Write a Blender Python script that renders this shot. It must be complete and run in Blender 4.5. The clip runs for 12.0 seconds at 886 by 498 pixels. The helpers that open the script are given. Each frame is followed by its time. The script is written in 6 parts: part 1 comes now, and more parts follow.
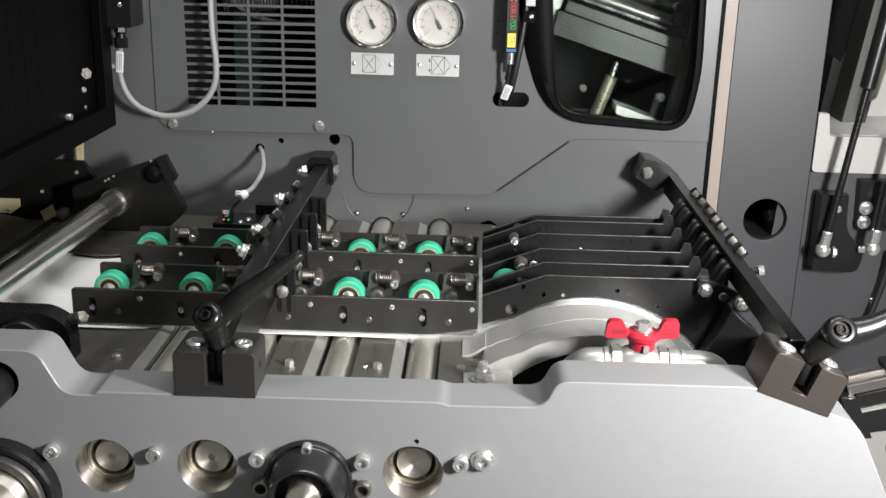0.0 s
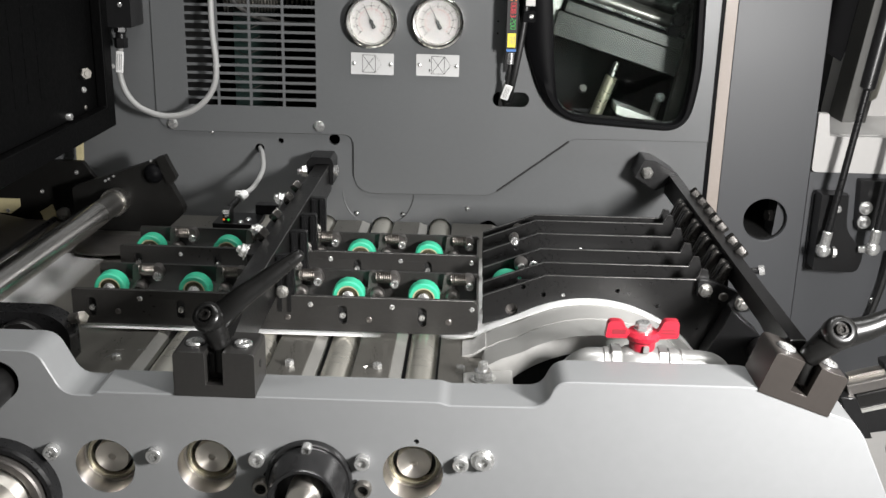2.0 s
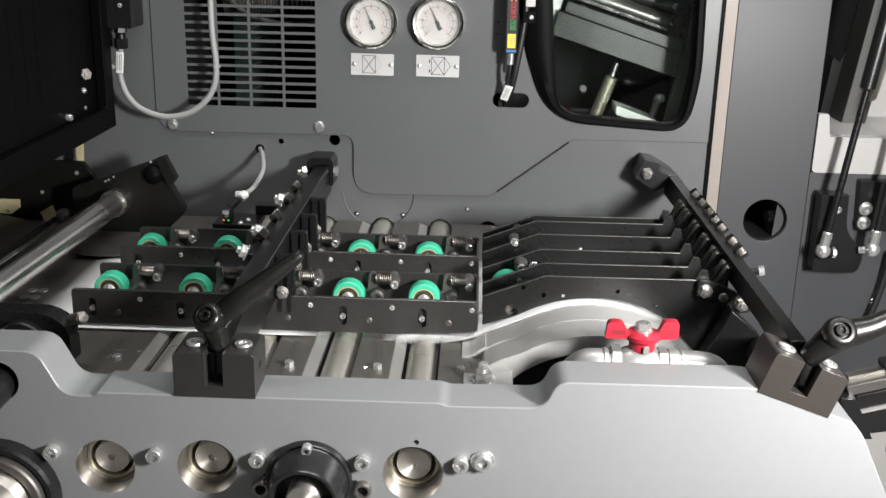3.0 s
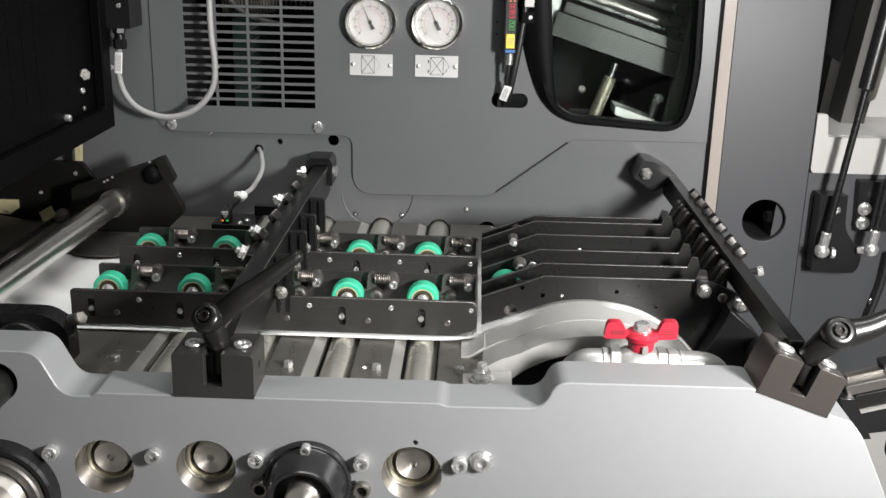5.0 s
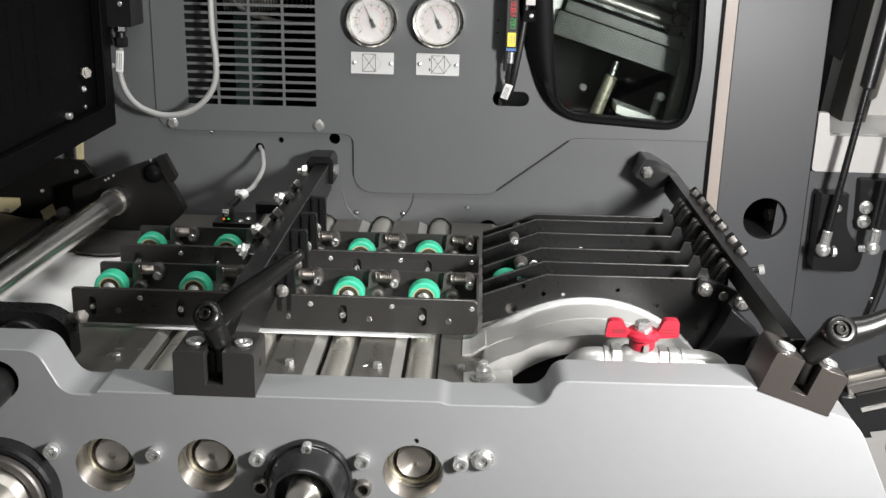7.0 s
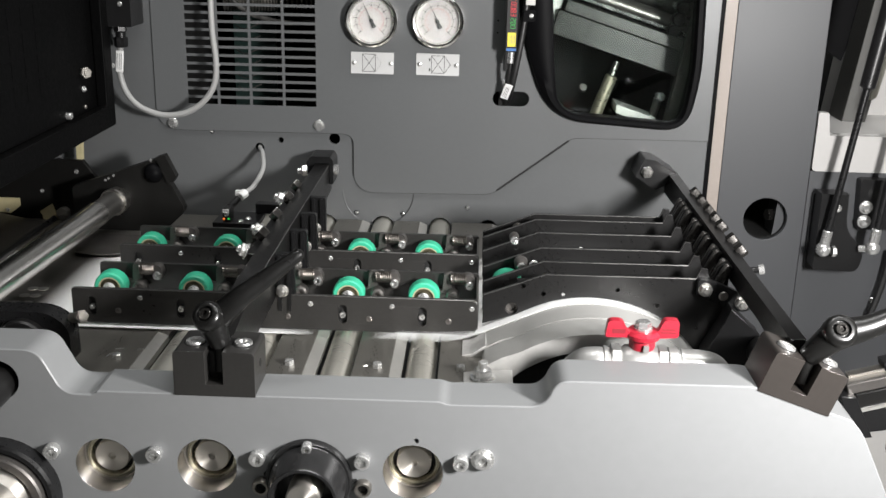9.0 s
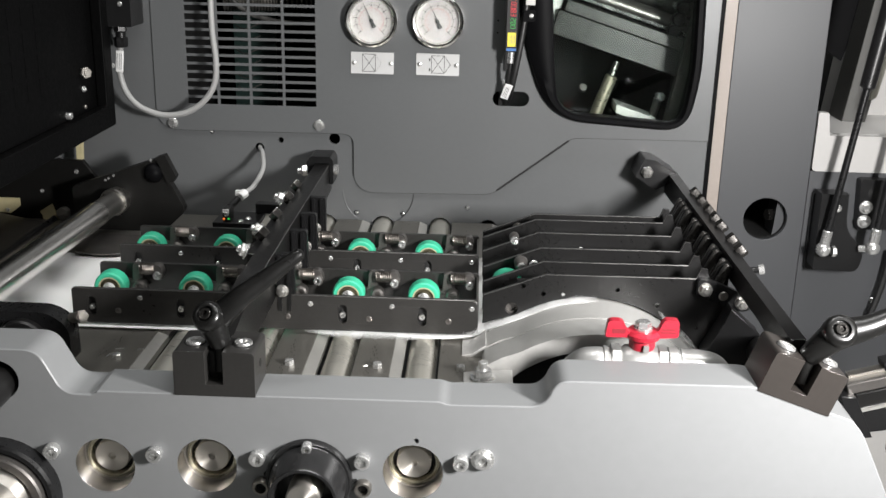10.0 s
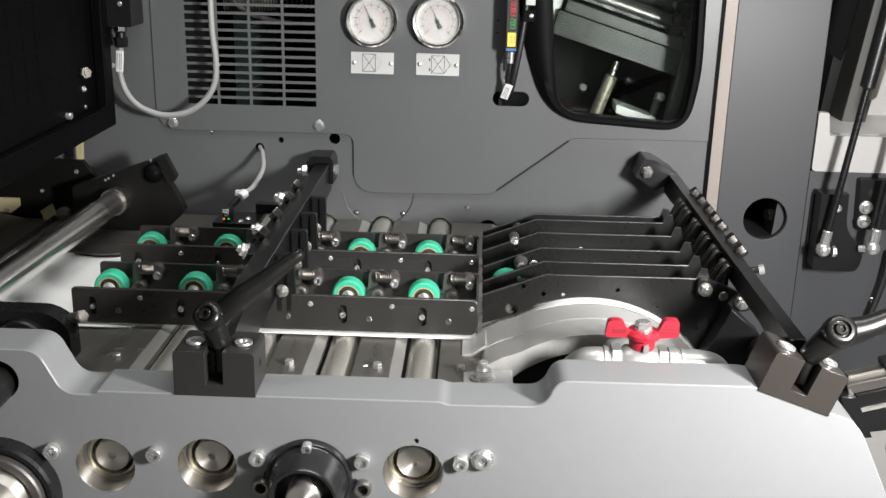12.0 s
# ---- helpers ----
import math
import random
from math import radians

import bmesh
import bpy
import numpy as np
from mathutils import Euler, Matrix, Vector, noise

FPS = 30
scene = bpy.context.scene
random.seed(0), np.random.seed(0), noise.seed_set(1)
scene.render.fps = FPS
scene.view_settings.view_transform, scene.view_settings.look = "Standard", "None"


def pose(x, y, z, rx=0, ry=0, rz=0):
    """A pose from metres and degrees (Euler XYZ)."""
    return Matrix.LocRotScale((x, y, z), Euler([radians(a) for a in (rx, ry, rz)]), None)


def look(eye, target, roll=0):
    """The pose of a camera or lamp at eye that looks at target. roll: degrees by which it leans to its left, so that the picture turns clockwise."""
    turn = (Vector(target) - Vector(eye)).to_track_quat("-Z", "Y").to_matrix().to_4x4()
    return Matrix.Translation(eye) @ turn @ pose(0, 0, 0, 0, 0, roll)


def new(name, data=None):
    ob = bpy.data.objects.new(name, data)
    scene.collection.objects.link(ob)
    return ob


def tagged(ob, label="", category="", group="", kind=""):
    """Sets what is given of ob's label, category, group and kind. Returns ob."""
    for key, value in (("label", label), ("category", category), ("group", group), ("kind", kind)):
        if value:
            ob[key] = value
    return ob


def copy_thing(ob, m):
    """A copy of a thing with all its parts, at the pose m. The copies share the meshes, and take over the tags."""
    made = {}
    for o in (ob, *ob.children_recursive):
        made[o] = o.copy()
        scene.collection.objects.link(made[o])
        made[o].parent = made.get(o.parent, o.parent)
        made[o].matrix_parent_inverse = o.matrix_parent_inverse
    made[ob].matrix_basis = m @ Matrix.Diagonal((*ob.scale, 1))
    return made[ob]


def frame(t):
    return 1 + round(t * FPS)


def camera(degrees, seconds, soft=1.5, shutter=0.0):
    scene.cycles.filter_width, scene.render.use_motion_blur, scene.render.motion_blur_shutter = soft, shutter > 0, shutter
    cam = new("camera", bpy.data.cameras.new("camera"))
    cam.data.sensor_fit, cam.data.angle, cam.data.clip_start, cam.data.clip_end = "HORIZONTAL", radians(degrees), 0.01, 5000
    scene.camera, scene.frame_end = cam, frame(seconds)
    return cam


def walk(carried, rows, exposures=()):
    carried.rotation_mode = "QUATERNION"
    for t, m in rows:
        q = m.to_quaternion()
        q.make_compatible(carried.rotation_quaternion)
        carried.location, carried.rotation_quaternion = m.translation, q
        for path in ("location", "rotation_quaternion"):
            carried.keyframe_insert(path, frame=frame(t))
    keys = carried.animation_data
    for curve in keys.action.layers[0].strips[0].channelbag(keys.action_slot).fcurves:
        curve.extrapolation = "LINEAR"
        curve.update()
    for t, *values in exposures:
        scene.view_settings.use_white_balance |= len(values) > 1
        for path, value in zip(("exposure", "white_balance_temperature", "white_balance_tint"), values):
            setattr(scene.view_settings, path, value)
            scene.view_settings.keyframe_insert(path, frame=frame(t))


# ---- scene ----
# Printing and mailing machine, operator's side. The transport table's top is z = 0, the back panel's face y = 0.
EYE = Vector((0.0, -1.33, 0.382))


def aim(pitch, yaw, roll):
    p, w = radians(pitch), radians(yaw)
    way = Vector((-math.sin(w) * math.cos(p), math.cos(w) * math.cos(p), -math.sin(p)))
    return look(EYE, EYE + way, roll)


cam = camera(46.31, 12.0, soft=1.5, shutter=0.55)
walk(cam, [(0.0, aim(17.6, 1.6, 1.35)), (2.3, aim(17.6, 1.6, 1.35)), (3.0, aim(17.565, 1.6, 1.35)), (5.0, aim(17.55, 1.54, 1.35)),
           (5.5, aim(17.6, 1.575, 1.35)), (6.0, aim(17.635, 1.6, 1.35)), (8.0, aim(17.64, 1.6, 1.35)), (12.0, aim(17.64, 1.6, 1.35))])

# ---------------------------------------------------------------- light
world = bpy.data.worlds.new("hall_air")
scene.world = world
world.use_nodes = True
world.node_tree.nodes["Background"].inputs[0].default_value = (0.98, 1.0, 1.0, 1)
world.node_tree.nodes["Background"].inputs[1].default_value = 0.06


def area(name, at, to, sx, sy, watts, color=(1.0, 0.97, 0.93)):
    lamp = bpy.data.lights.new(name, "AREA")
    lamp.shape, lamp.size, lamp.size_y, lamp.energy, lamp.color = "RECTANGLE", sx, sy, watts, color
    ob = new(name, lamp)
    ob.matrix_world = look(at, to)
    return ob


# small unseen lamp right of the camera, placed from the shadows' directions
area("camera_side_key", (0.50, -1.00, 0.31), (0.0, -0.4, 0.0), 0.09, 0.14, 17.2, (1.0, 0.98, 0.965))
area("hall_lamp_over", (0.4, -0.55, 2.1), (0.4, -0.40, 0.0), 2.2, 0.28, 36.0, (1.0, 1.0, 0.985))
# unseen fill added over the aisle for reflections and softer shadows
area("aisle_fill", (1.6, -3.2, 2.3), (1.4, -2.4, -0.95), 2.4, 0.4, 20, (1.0, 0.98, 0.96))

# ---------------------------------------------------------------- materials


def material(name, color, rough=0.5, metal=0.0, vary=0.12, scale=60.0, bump=0.0, bump_scale=900.0, stretch=(1, 1, 1), rough_vary=0.12, coat=0.0, turned=0.0, dust=0.0, spec=0.5):
    m = bpy.data.materials.new(name)
    m.use_nodes = True
    nt = m.node_tree
    n, l = nt.nodes, nt.links
    b = n["Principled BSDF"]
    tc = n.new("ShaderNodeTexCoord")
    mp = n.new("ShaderNodeMapping")
    mp.inputs["Scale"].default_value = stretch
    l.new(tc.outputs["Object"], mp.inputs["Vector"])
    big = n.new("ShaderNodeTexNoise")
    big.inputs["Scale"].default_value, big.inputs["Detail"].default_value = scale * 0.15, 4
    l.new(mp.outputs[0], big.inputs["Vector"])
    fine = n.new("ShaderNodeTexNoise")
    fine.inputs["Scale"].default_value, fine.inputs["Detail"].default_value = scale * 4, 5
    l.new(mp.outputs[0], fine.inputs["Vector"])
    mix = n.new("ShaderNodeMath")
    mix.operation = "ADD"
    l.new(big.outputs["Fac"], mix.inputs[0])
    l.new(fine.outputs["Fac"], mix.inputs[1])
    ramp = n.new("ShaderNodeMapRange")
    ramp.inputs[1].default_value, ramp.inputs[2].default_value = 0.65, 1.35
    ramp.inputs[3].default_value, ramp.inputs[4].default_value = 1 - vary, 1 + vary
    l.new(mix.outputs[0], ramp.inputs[0])
    hsv = n.new("ShaderNodeHueSaturation")
    hsv.inputs["Color"].default_value = (*color, 1)
    l.new(ramp.outputs[0], hsv.inputs["Value"])
    out = hsv.outputs[0]
    if dust:
        spot = n.new("ShaderNodeTexNoise")
        spot.inputs["Scale"].default_value, spot.inputs["Detail"].default_value = 420, 2
        l.new(tc.outputs["Object"], spot.inputs["Vector"])
        gate = n.new("ShaderNodeMapRange")
        gate.inputs[1].default_value, gate.inputs[2].default_value = 0.66, 0.76
        gate.inputs[4].default_value = dust
        l.new(spot.outputs["Fac"], gate.inputs[0])
        mx = n.new("ShaderNodeMix")
        mx.data_type = "RGBA"
        l.new(gate.outputs[0], mx.inputs[0])
        l.new(out, mx.inputs[6])
        mx.inputs[7].default_value = (0.35, 0.34, 0.32, 1)
        out = mx.outputs[2]
    l.new(out, b.inputs["Base Color"])
    rr = n.new("ShaderNodeMapRange")
    rr.inputs[1].default_value, rr.inputs[2].default_value = 0.65, 1.35
    rr.inputs[3].default_value, rr.inputs[4].default_value = max(0.03, rough - rough_vary), min(1, rough + rough_vary)
    l.new(mix.outputs[0], rr.inputs[0])
    l.new(rr.outputs[0], b.inputs["Roughness"])
    b.inputs["Metallic"].default_value = metal
    b.inputs["Specular IOR Level"].default_value = spec
    b.inputs["Coat Weight"].default_value = coat
    b.inputs["Coat Roughness"].default_value = 0.22
    if turned:
        tan = n.new("ShaderNodeTangent")
        tan.direction_type, tan.axis = "RADIAL", "Y"
        l.new(tan.outputs[0], b.inputs["Tangent"])
        b.inputs["Anisotropic"].default_value = turned
        b.inputs["Anisotropic Rotation"].default_value = 0.25
    if bump:
        bn = n.new("ShaderNodeTexNoise")
        bn.inputs["Scale"].default_value, bn.inputs["Detail"].default_value = bump_scale, 3
        l.new(mp.outputs[0], bn.inputs["Vector"])
        bp = n.new("ShaderNodeBump")
        bp.inputs["Strength"].default_value, bp.inputs["Distance"].default_value = bump, 0.0004
        l.new(bn.outputs["Fac"], bp.inputs["Height"])
        l.new(bp.outputs[0], b.inputs["Normal"])
    return m


def glow(name, color, strength):
    m = bpy.data.materials.new(name)
    m.use_nodes = True
    b = m.node_tree.nodes["Principled BSDF"]
    b.inputs["Base Color"].default_value = (0.01, 0.01, 0.01, 1)
    b.inputs["Emission Color"].default_value = (*color, 1)
    b.inputs["Emission Strength"].default_value = strength
    return m


PANEL = material("dark_grey_paint", (0.109, 0.113, 0.1155), 0.42, vary=0.03, scale=40, bump=0.08, bump_scale=1400, rough_vary=0.04)
FRAME = material("light_grey_paint", (0.212, 0.217, 0.220), 0.38, vary=0.025, scale=30, bump=0.05, bump_scale=1400, rough_vary=0.04, coat=0.1, spec=0.3)
COLUMN = material("column_grey_paint", (0.059, 0.0610, 0.0655), 0.46, vary=0.02, scale=40, bump=0.03, bump_scale=1400, rough_vary=0.03)
BLACK = material("burnished_black_steel", (0.008, 0.008, 0.0084), 0.33, vary=0.15, scale=80, bump=0.05, bump_scale=700, dust=0.012, rough_vary=0.06, spec=0.4)
RAIL = material("oiled_black_plate", (0.025, 0.024, 0.0228), 0.33, vary=0.15, scale=80, bump=0.05, bump_scale=700, rough_vary=0.06)
BLACKBLUE = material("blackened_bar_steel", (0.008, 0.0078, 0.0077), 0.32, vary=0.15, scale=70, bump=0.04, dust=0.012, rough_vary=0.06, spec=0.42)
DARKHEX = material("blackened_hexagon_steel", (0.060, 0.057, 0.054), 0.22, metal=0.85, vary=0.15, scale=200)
BORE = material("fine_bored_steel", (0.60, 0.575, 0.55), 0.32, metal=1.0, vary=0.05, scale=30, rough_vary=0.04, turned=0.75)
SIDEBLACK = material("satin_black_side_plate", (0.0065, 0.0063, 0.0058), 0.5, vary=0.2, scale=60, bump=0.08, spec=0.25)
BLADE = material("charcoal_blade_steel", (0.009, 0.0088, 0.0088), 0.31, vary=0.12, scale=60, bump=0.04, bump_scale=700, dust=0.012, rough_vary=0.06)
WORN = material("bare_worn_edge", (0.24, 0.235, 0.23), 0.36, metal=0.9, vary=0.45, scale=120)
HOODBLACK = material("matt_black_powder_coat", (0.0018, 0.0018, 0.0019), 0.55, vary=0.2, scale=60, bump=0.08, spec=0.07)
TEAL = material("dark_teal_sheet", (0.006, 0.022, 0.018), 0.5)
LEVER = material("black_lever_nylon", (0.0065, 0.0064, 0.0062), 0.30, vary=0.10, scale=90, bump=0.04, spec=0.5, rough_vary=0.05)
SATIN = material("satin_dark_steel", (0.16, 0.15, 0.142), 0.36, metal=0.75, vary=0.12, scale=60, stretch=(1, 8, 8))
DEEP = material("black_plastic", (0.012, 0.012, 0.012), 0.45, vary=0.2, bump=0.1)
GLOSS = material("gloss_black_plastic", (0.009, 0.009, 0.0095), 0.32, vary=0.1)
RUBBER = material("black_rubber", (0.0035, 0.0035, 0.004), 0.48, vary=0.10, bump=0.05, rough_vary=0.04, spec=0.05)
# near-black: the shade of holes and insides is put into the colour
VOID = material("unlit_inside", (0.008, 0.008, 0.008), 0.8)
STEEL = material("ground_steel", (0.50, 0.485, 0.455), 0.30, metal=1.0, vary=0.08, scale=60, bump=0.05)
ROLLERSTEEL = material("roller_steel", (0.72, 0.70, 0.63), 0.30, metal=0.8, vary=0.03, scale=60, rough_vary=0.04)
PLATESTEEL = material("oiled_steel_plate", (0.25, 0.24, 0.218), 0.36, metal=0.78, vary=0.18, scale=50, stretch=(6, 1, 1), bump=0.08, dust=0.05)
EDGESTEEL = material("milled_edge_steel", (0.60, 0.59, 0.56), 0.38, metal=0.8, vary=0.05, scale=60, rough_vary=0.03)
CHROME = material("polished_tube", (0.84, 0.82, 0.79), 0.21, metal=1.0, vary=0.04, scale=14, rough_vary=0.02, turned=0.85)
ZINC = material("zinc_plated_steel", (0.74, 0.74, 0.73), 0.27, metal=0.82, vary=0.15, scale=300)
DULLZINC = material("dull_zinc", (0.30, 0.285, 0.26), 0.42, metal=0.9, vary=0.2, scale=300)
NICKEL = material("nickel_bezel", (0.78, 0.77, 0.74), 0.15, metal=1.0, vary=0.05, rough_vary=0.04)
BRASS = material("yellowed_race", (0.74, 0.70, 0.56), 0.24, metal=0.95, vary=0.05, scale=50, rough_vary=0.03, turned=0.5)
CAST = material("cast_aluminium", (0.44, 0.435, 0.42), 0.48, metal=0.35, vary=0.08, scale=50, bump=0.2, bump_scale=600)
GREEN = material("green_polyurethane", (0.045, 0.47, 0.28), 0.45, vary=0.10, scale=200)
AMBER = material("amber_roller_core", (0.42, 0.38, 0.24), 0.45, vary=0.15, scale=200)
RED = material("red_lacquer", (0.37, 0.018, 0.034), 0.32, vary=0.08, scale=120)
DARKRED = material("moulded_red_mark", (0.20, 0.012, 0.02), 0.5)
VALVE = material("nickel_plated_brass", (0.40, 0.40, 0.39), 0.38, metal=0.6, vary=0.05, scale=80, rough_vary=0.05)
BEIGE = material("beige_paint", (0.31, 0.268, 0.238), 0.5, vary=0.05)
DUCT = material("grey_duct_paint", (0.088, 0.087, 0.082), 0.5, vary=0.04, scale=30, rough_vary=0.04)
CREAM = material("cream_white_paint", (0.46, 0.45, 0.438), 0.5, vary=0.03, scale=30, rough_vary=0.04)
WHITE = material("white_lacquer", (0.60, 0.60, 0.595), 0.4, vary=0.03)
DIAL = material("dial_white", (0.275, 0.254, 0.250), 0.6, vary=0.02)
INK = material("black_ink", (0.02, 0.02, 0.02), 0.6)
REDINK = material("red_ink", (0.27, 0.15, 0.15), 0.6)
GREYINK = material("grey_ink", (0.24, 0.24, 0.24), 0.6)
PAPER = material("white_envelope_paper", (0.86, 0.86, 0.855), 0.7, vary=0.03, scale=60, bump=0.1)
CABLE = material("grey_cable_jacket", (0.33, 0.33, 0.325), 0.45, vary=0.06, scale=100)
TAG = material("cable_tag_white", (0.80, 0.80, 0.79), 0.5, vary=0.04)
YELLOW = material("yellow_sticker", (0.80, 0.66, 0.06), 0.5, vary=0.05)
BLUE = material("blue_sticker", (0.05, 0.16, 0.42), 0.5, vary=0.05)
OCHRE = material("yellowed_cover_board", (0.52, 0.46, 0.27), 0.6, vary=0.08)
FLOORM = material("pale_hall_floor", (0.52, 0.52, 0.50), 0.4, vary=0.08, scale=4)
PALEEDGE = material("yellowish_grey_edge", (0.22, 0.215, 0.18), 0.5, vary=0.06)
WALLM = material("hall_wall_paint", (0.45, 0.46, 0.45), 0.7, vary=0.05, scale=3)
REDLED = glow("red_segments", (1.0, 0.02, 0.035), 1.1)
GREENLED = glow("green_segments", (0.04, 0.8, 0.10), 0.7)
ORANGELED = glow("orange_led", (1.0, 0.25, 0.05), 0.9)
GLASS = bpy.data.materials.new("clear_pane")
GLASS.use_nodes = True
_g = GLASS.node_tree.nodes["Principled BSDF"]
_g.inputs["Base Color"].default_value = (0.92, 0.96, 0.95, 1)
_g.inputs["Roughness"].default_value = 0.02
_g.inputs["Transmission Weight"].default_value = 1.0
_g.inputs["IOR"].default_value = 1.45

TINTED = GLASS.copy()
TINTED.name = "tinted_pane"
TINTED.node_tree.nodes["Principled BSDF"].inputs["Base Color"].default_value = (0.64, 0.71, 0.68, 1)

# ---------------------------------------------------------------- mesh tools


def part(name, bm, mat, parent=None, label="", bevel=0.0, smooth=True, segments=2):
    me = bpy.data.meshes.new(name)
    bmesh.ops.recalc_face_normals(bm, faces=bm.faces)
    bm.to_mesh(me)
    bm.free()
    me.materials.append(mat)
    ob = new(name, me)
    if smooth:
        me.shade_smooth()
        me.set_sharp_from_angle(angle=radians(35))
    if bevel:
        mod = ob.modifiers.new("bevel", "BEVEL")
        mod.width, mod.segments, mod.limit_method, mod.angle_limit = bevel, segments, "ANGLE", radians(35)
        mod.harden_normals = False
    if parent is not None:
        ob.parent = parent
    if label:
        ob["label"] = label
    return ob


def thing(name, at, label, category, group="", kind=""):
    ob = new(name)
    ob.empty_display_size = 0.02
    ob.location = at
    return tagged(ob, label, category, group, kind)


def child(name, bm, mat, parent, label="", bevel=0.0, **k):
    """A part whose mesh is written in world metres, under a thing that stands anywhere."""
    off = Vector((0, 0, 0))
    up = parent
    while up is not None:
        off += up.location
        up = up.parent
    bmesh.ops.translate(bm, verts=bm.verts, vec=-off)
    return part(name, bm, mat, parent, label, bevel, **k)


def axes(way):
    w = Vector(way).normalized()
    side = Vector((0, 0, 1)) if abs(w.z) < 0.9 else Vector((1, 0, 0))
    u = side.cross(w).normalized()
    return u, w.cross(u), w


def lathe(bm, at, way, profile, n=32):
    """Turns (radius, height) pairs round the axis from at along way; ends with radius 0 close."""
    u, v, w = axes(way)
    at = Vector(at)
    rings = []
    for r, h in profile:
        if r <= 1e-6:
            rings.append([bm.verts.new(at + w * h)])
        else:
            rings.append([bm.verts.new(at + w * h + (u * math.cos(a) + v * math.sin(a)) * r) for a in (2 * math.pi * i / n for i in range(n))])
    for a, b in zip(rings, rings[1:]):
        for i in range(n):
            j = (i + 1) % n
            if len(a) == 1 and len(b) == 1:
                continue
            if len(a) == 1:
                bm.faces.new((a[0], b[i], b[j]))
            elif len(b) == 1:
                bm.faces.new((a[i], a[j], b[0]))
            else:
                bm.faces.new((a[i], a[j], b[j], b[i]))
    return bm


def rod(bm, p, q, r, n=20, chamfer=0.0):
    p, q = Vector(p), Vector(q)
    L = (q - p).length
    c = chamfer
    prof = [(0, 0), (r - c, 0), (r, c), (r, L - c), (r - c, L), (0, L)] if c else [(0, 0), (r, 0), (r, L), (0, L)]
    return lathe(bm, p, q - p, prof, n)


def ring(bm, at, way, r0, r1, h, n=40):
    return lathe(bm, at, way, [(r0, 0), (r1, 0), (r1, h), (r0, h), (r0, 0)], n)


def box(bm, lo, hi, m=None):
    c = (Vector(lo) + Vector(hi)) / 2
    s = [abs(b - a) for a, b in zip(lo, hi)]
    made = bmesh.ops.create_cube(bm, size=1.0)["verts"]
    mat = Matrix.Translation(c) @ Matrix.Diagonal((*s, 1))
    bmesh.ops.transform(bm, matrix=(m @ mat) if m is not None else mat, verts=made)
    return bm


def hexagon(bm, at, way, r, h, turn=0.0):
    u, v, w = axes(way)
    at = Vector(at)
    lo, hi, top = [], [], []
    for i in range(6):
        a = math.pi / 3 * i + turn
        d = u * math.cos(a) + v * math.sin(a)
        lo.append(bm.verts.new(at + d * r))
        hi.append(bm.verts.new(at + d * r + w * h * 0.85))
        top.append(bm.verts.new(at + d * r * 0.86 + w * h))
    bm.faces.new(lo)
    bm.faces.new(top)
    for i in range(6):
        j = (i + 1) % 6
        bm.faces.new((lo[i], lo[j], hi[j], hi[i]))
        bm.faces.new((hi[i], hi[j], top[j], top[i]))
    return bm


def prism(bm, outer, y0, y1, holes=(), plane="xz"):
    """A flat outline with holes, given in x and z, made thick from y0 to y1 (plane 'yz': given in y and z, thick in x)."""
    from mathutils.geometry import tessellate_polygon
    loops = [[Vector((a, b, 0)) for a, b in loop] for loop in (outer, *holes)]
    flat = [p for loop in loops for p in loop]

    def at(p, y):
        return (p.x, y, p.y) if plane == "xz" else ((y, p.x, p.y) if plane == "yz" else (p.x, p.y, y))

    a = [bm.verts.new(at(p, y0)) for p in flat]
    b = [bm.verts.new(at(p, y1)) for p in flat]
    for t in tessellate_polygon(loops):
        bm.faces.new([a[i] for i in t])
        bm.faces.new([b[i] for i in reversed(t)])
    k = 0
    for loop in loops:
        n = len(loop)
        for i in range(n):
            j = (i + 1) % n
            bm.faces.new((a[k + i], a[k + j], b[k + j], b[k + i]))
        k += n
    return bm


def chamfered(bm, outer, y0, y1, holes, c):
    """Like prism, with the outline's front edge cut off at 45 degrees by c."""
    from mathutils.geometry import tessellate_polygon
    P = [Vector(p) for p in outer]
    n = len(P)
    turn = 1 if sum(P[i - 1].cross(P[i]) for i in range(n)) > 0 else -1
    inset = []
    for i, p in enumerate(P):
        a, b = (p - P[i - 1]).normalized(), (P[(i + 1) % n] - p).normalized()
        na, nb = Vector((-a.y, a.x)) * turn, Vector((-b.y, b.x)) * turn
        m = na + nb
        inset.append(p + m * (c / max(0.3, 1 + na.dot(nb))))
    flat = [p for loop in holes for p in loop]
    front = [bm.verts.new((p.x, y0, p.y)) for p in inset] + [bm.verts.new((x, y0, z)) for x, z in flat]
    back = [bm.verts.new((p.x, y1, p.y)) for p in P] + [bm.verts.new((x, y1, z)) for x, z in flat]
    edge = [bm.verts.new((p.x, y0 + c, p.y)) for p in P]
    for verts, rim in ((front, inset), (back, P)):
        for t in tessellate_polygon([[Vector((*p, 0)) for p in rim]] + [[Vector((x, z, 0)) for x, z in loop] for loop in holes]):
            bm.faces.new([verts[i] for i in t])
    for i in range(n):
        j = (i + 1) % n
        bm.faces.new((front[i], front[j], edge[j], edge[i]))
        bm.faces.new((edge[i], edge[j], back[j], back[i]))
    k = n
    for loop in holes:
        for i in range(len(loop)):
            j = (i + 1) % len(loop)
            bm.faces.new((front[k + i], front[k + j], back[k + j], back[k + i]))
        k += len(loop)
    return bm


def circle(x, z, r, n=32):
    return [(x + r * math.cos(2 * math.pi * i / n), z + r * math.sin(2 * math.pi * i / n)) for i in range(n)]


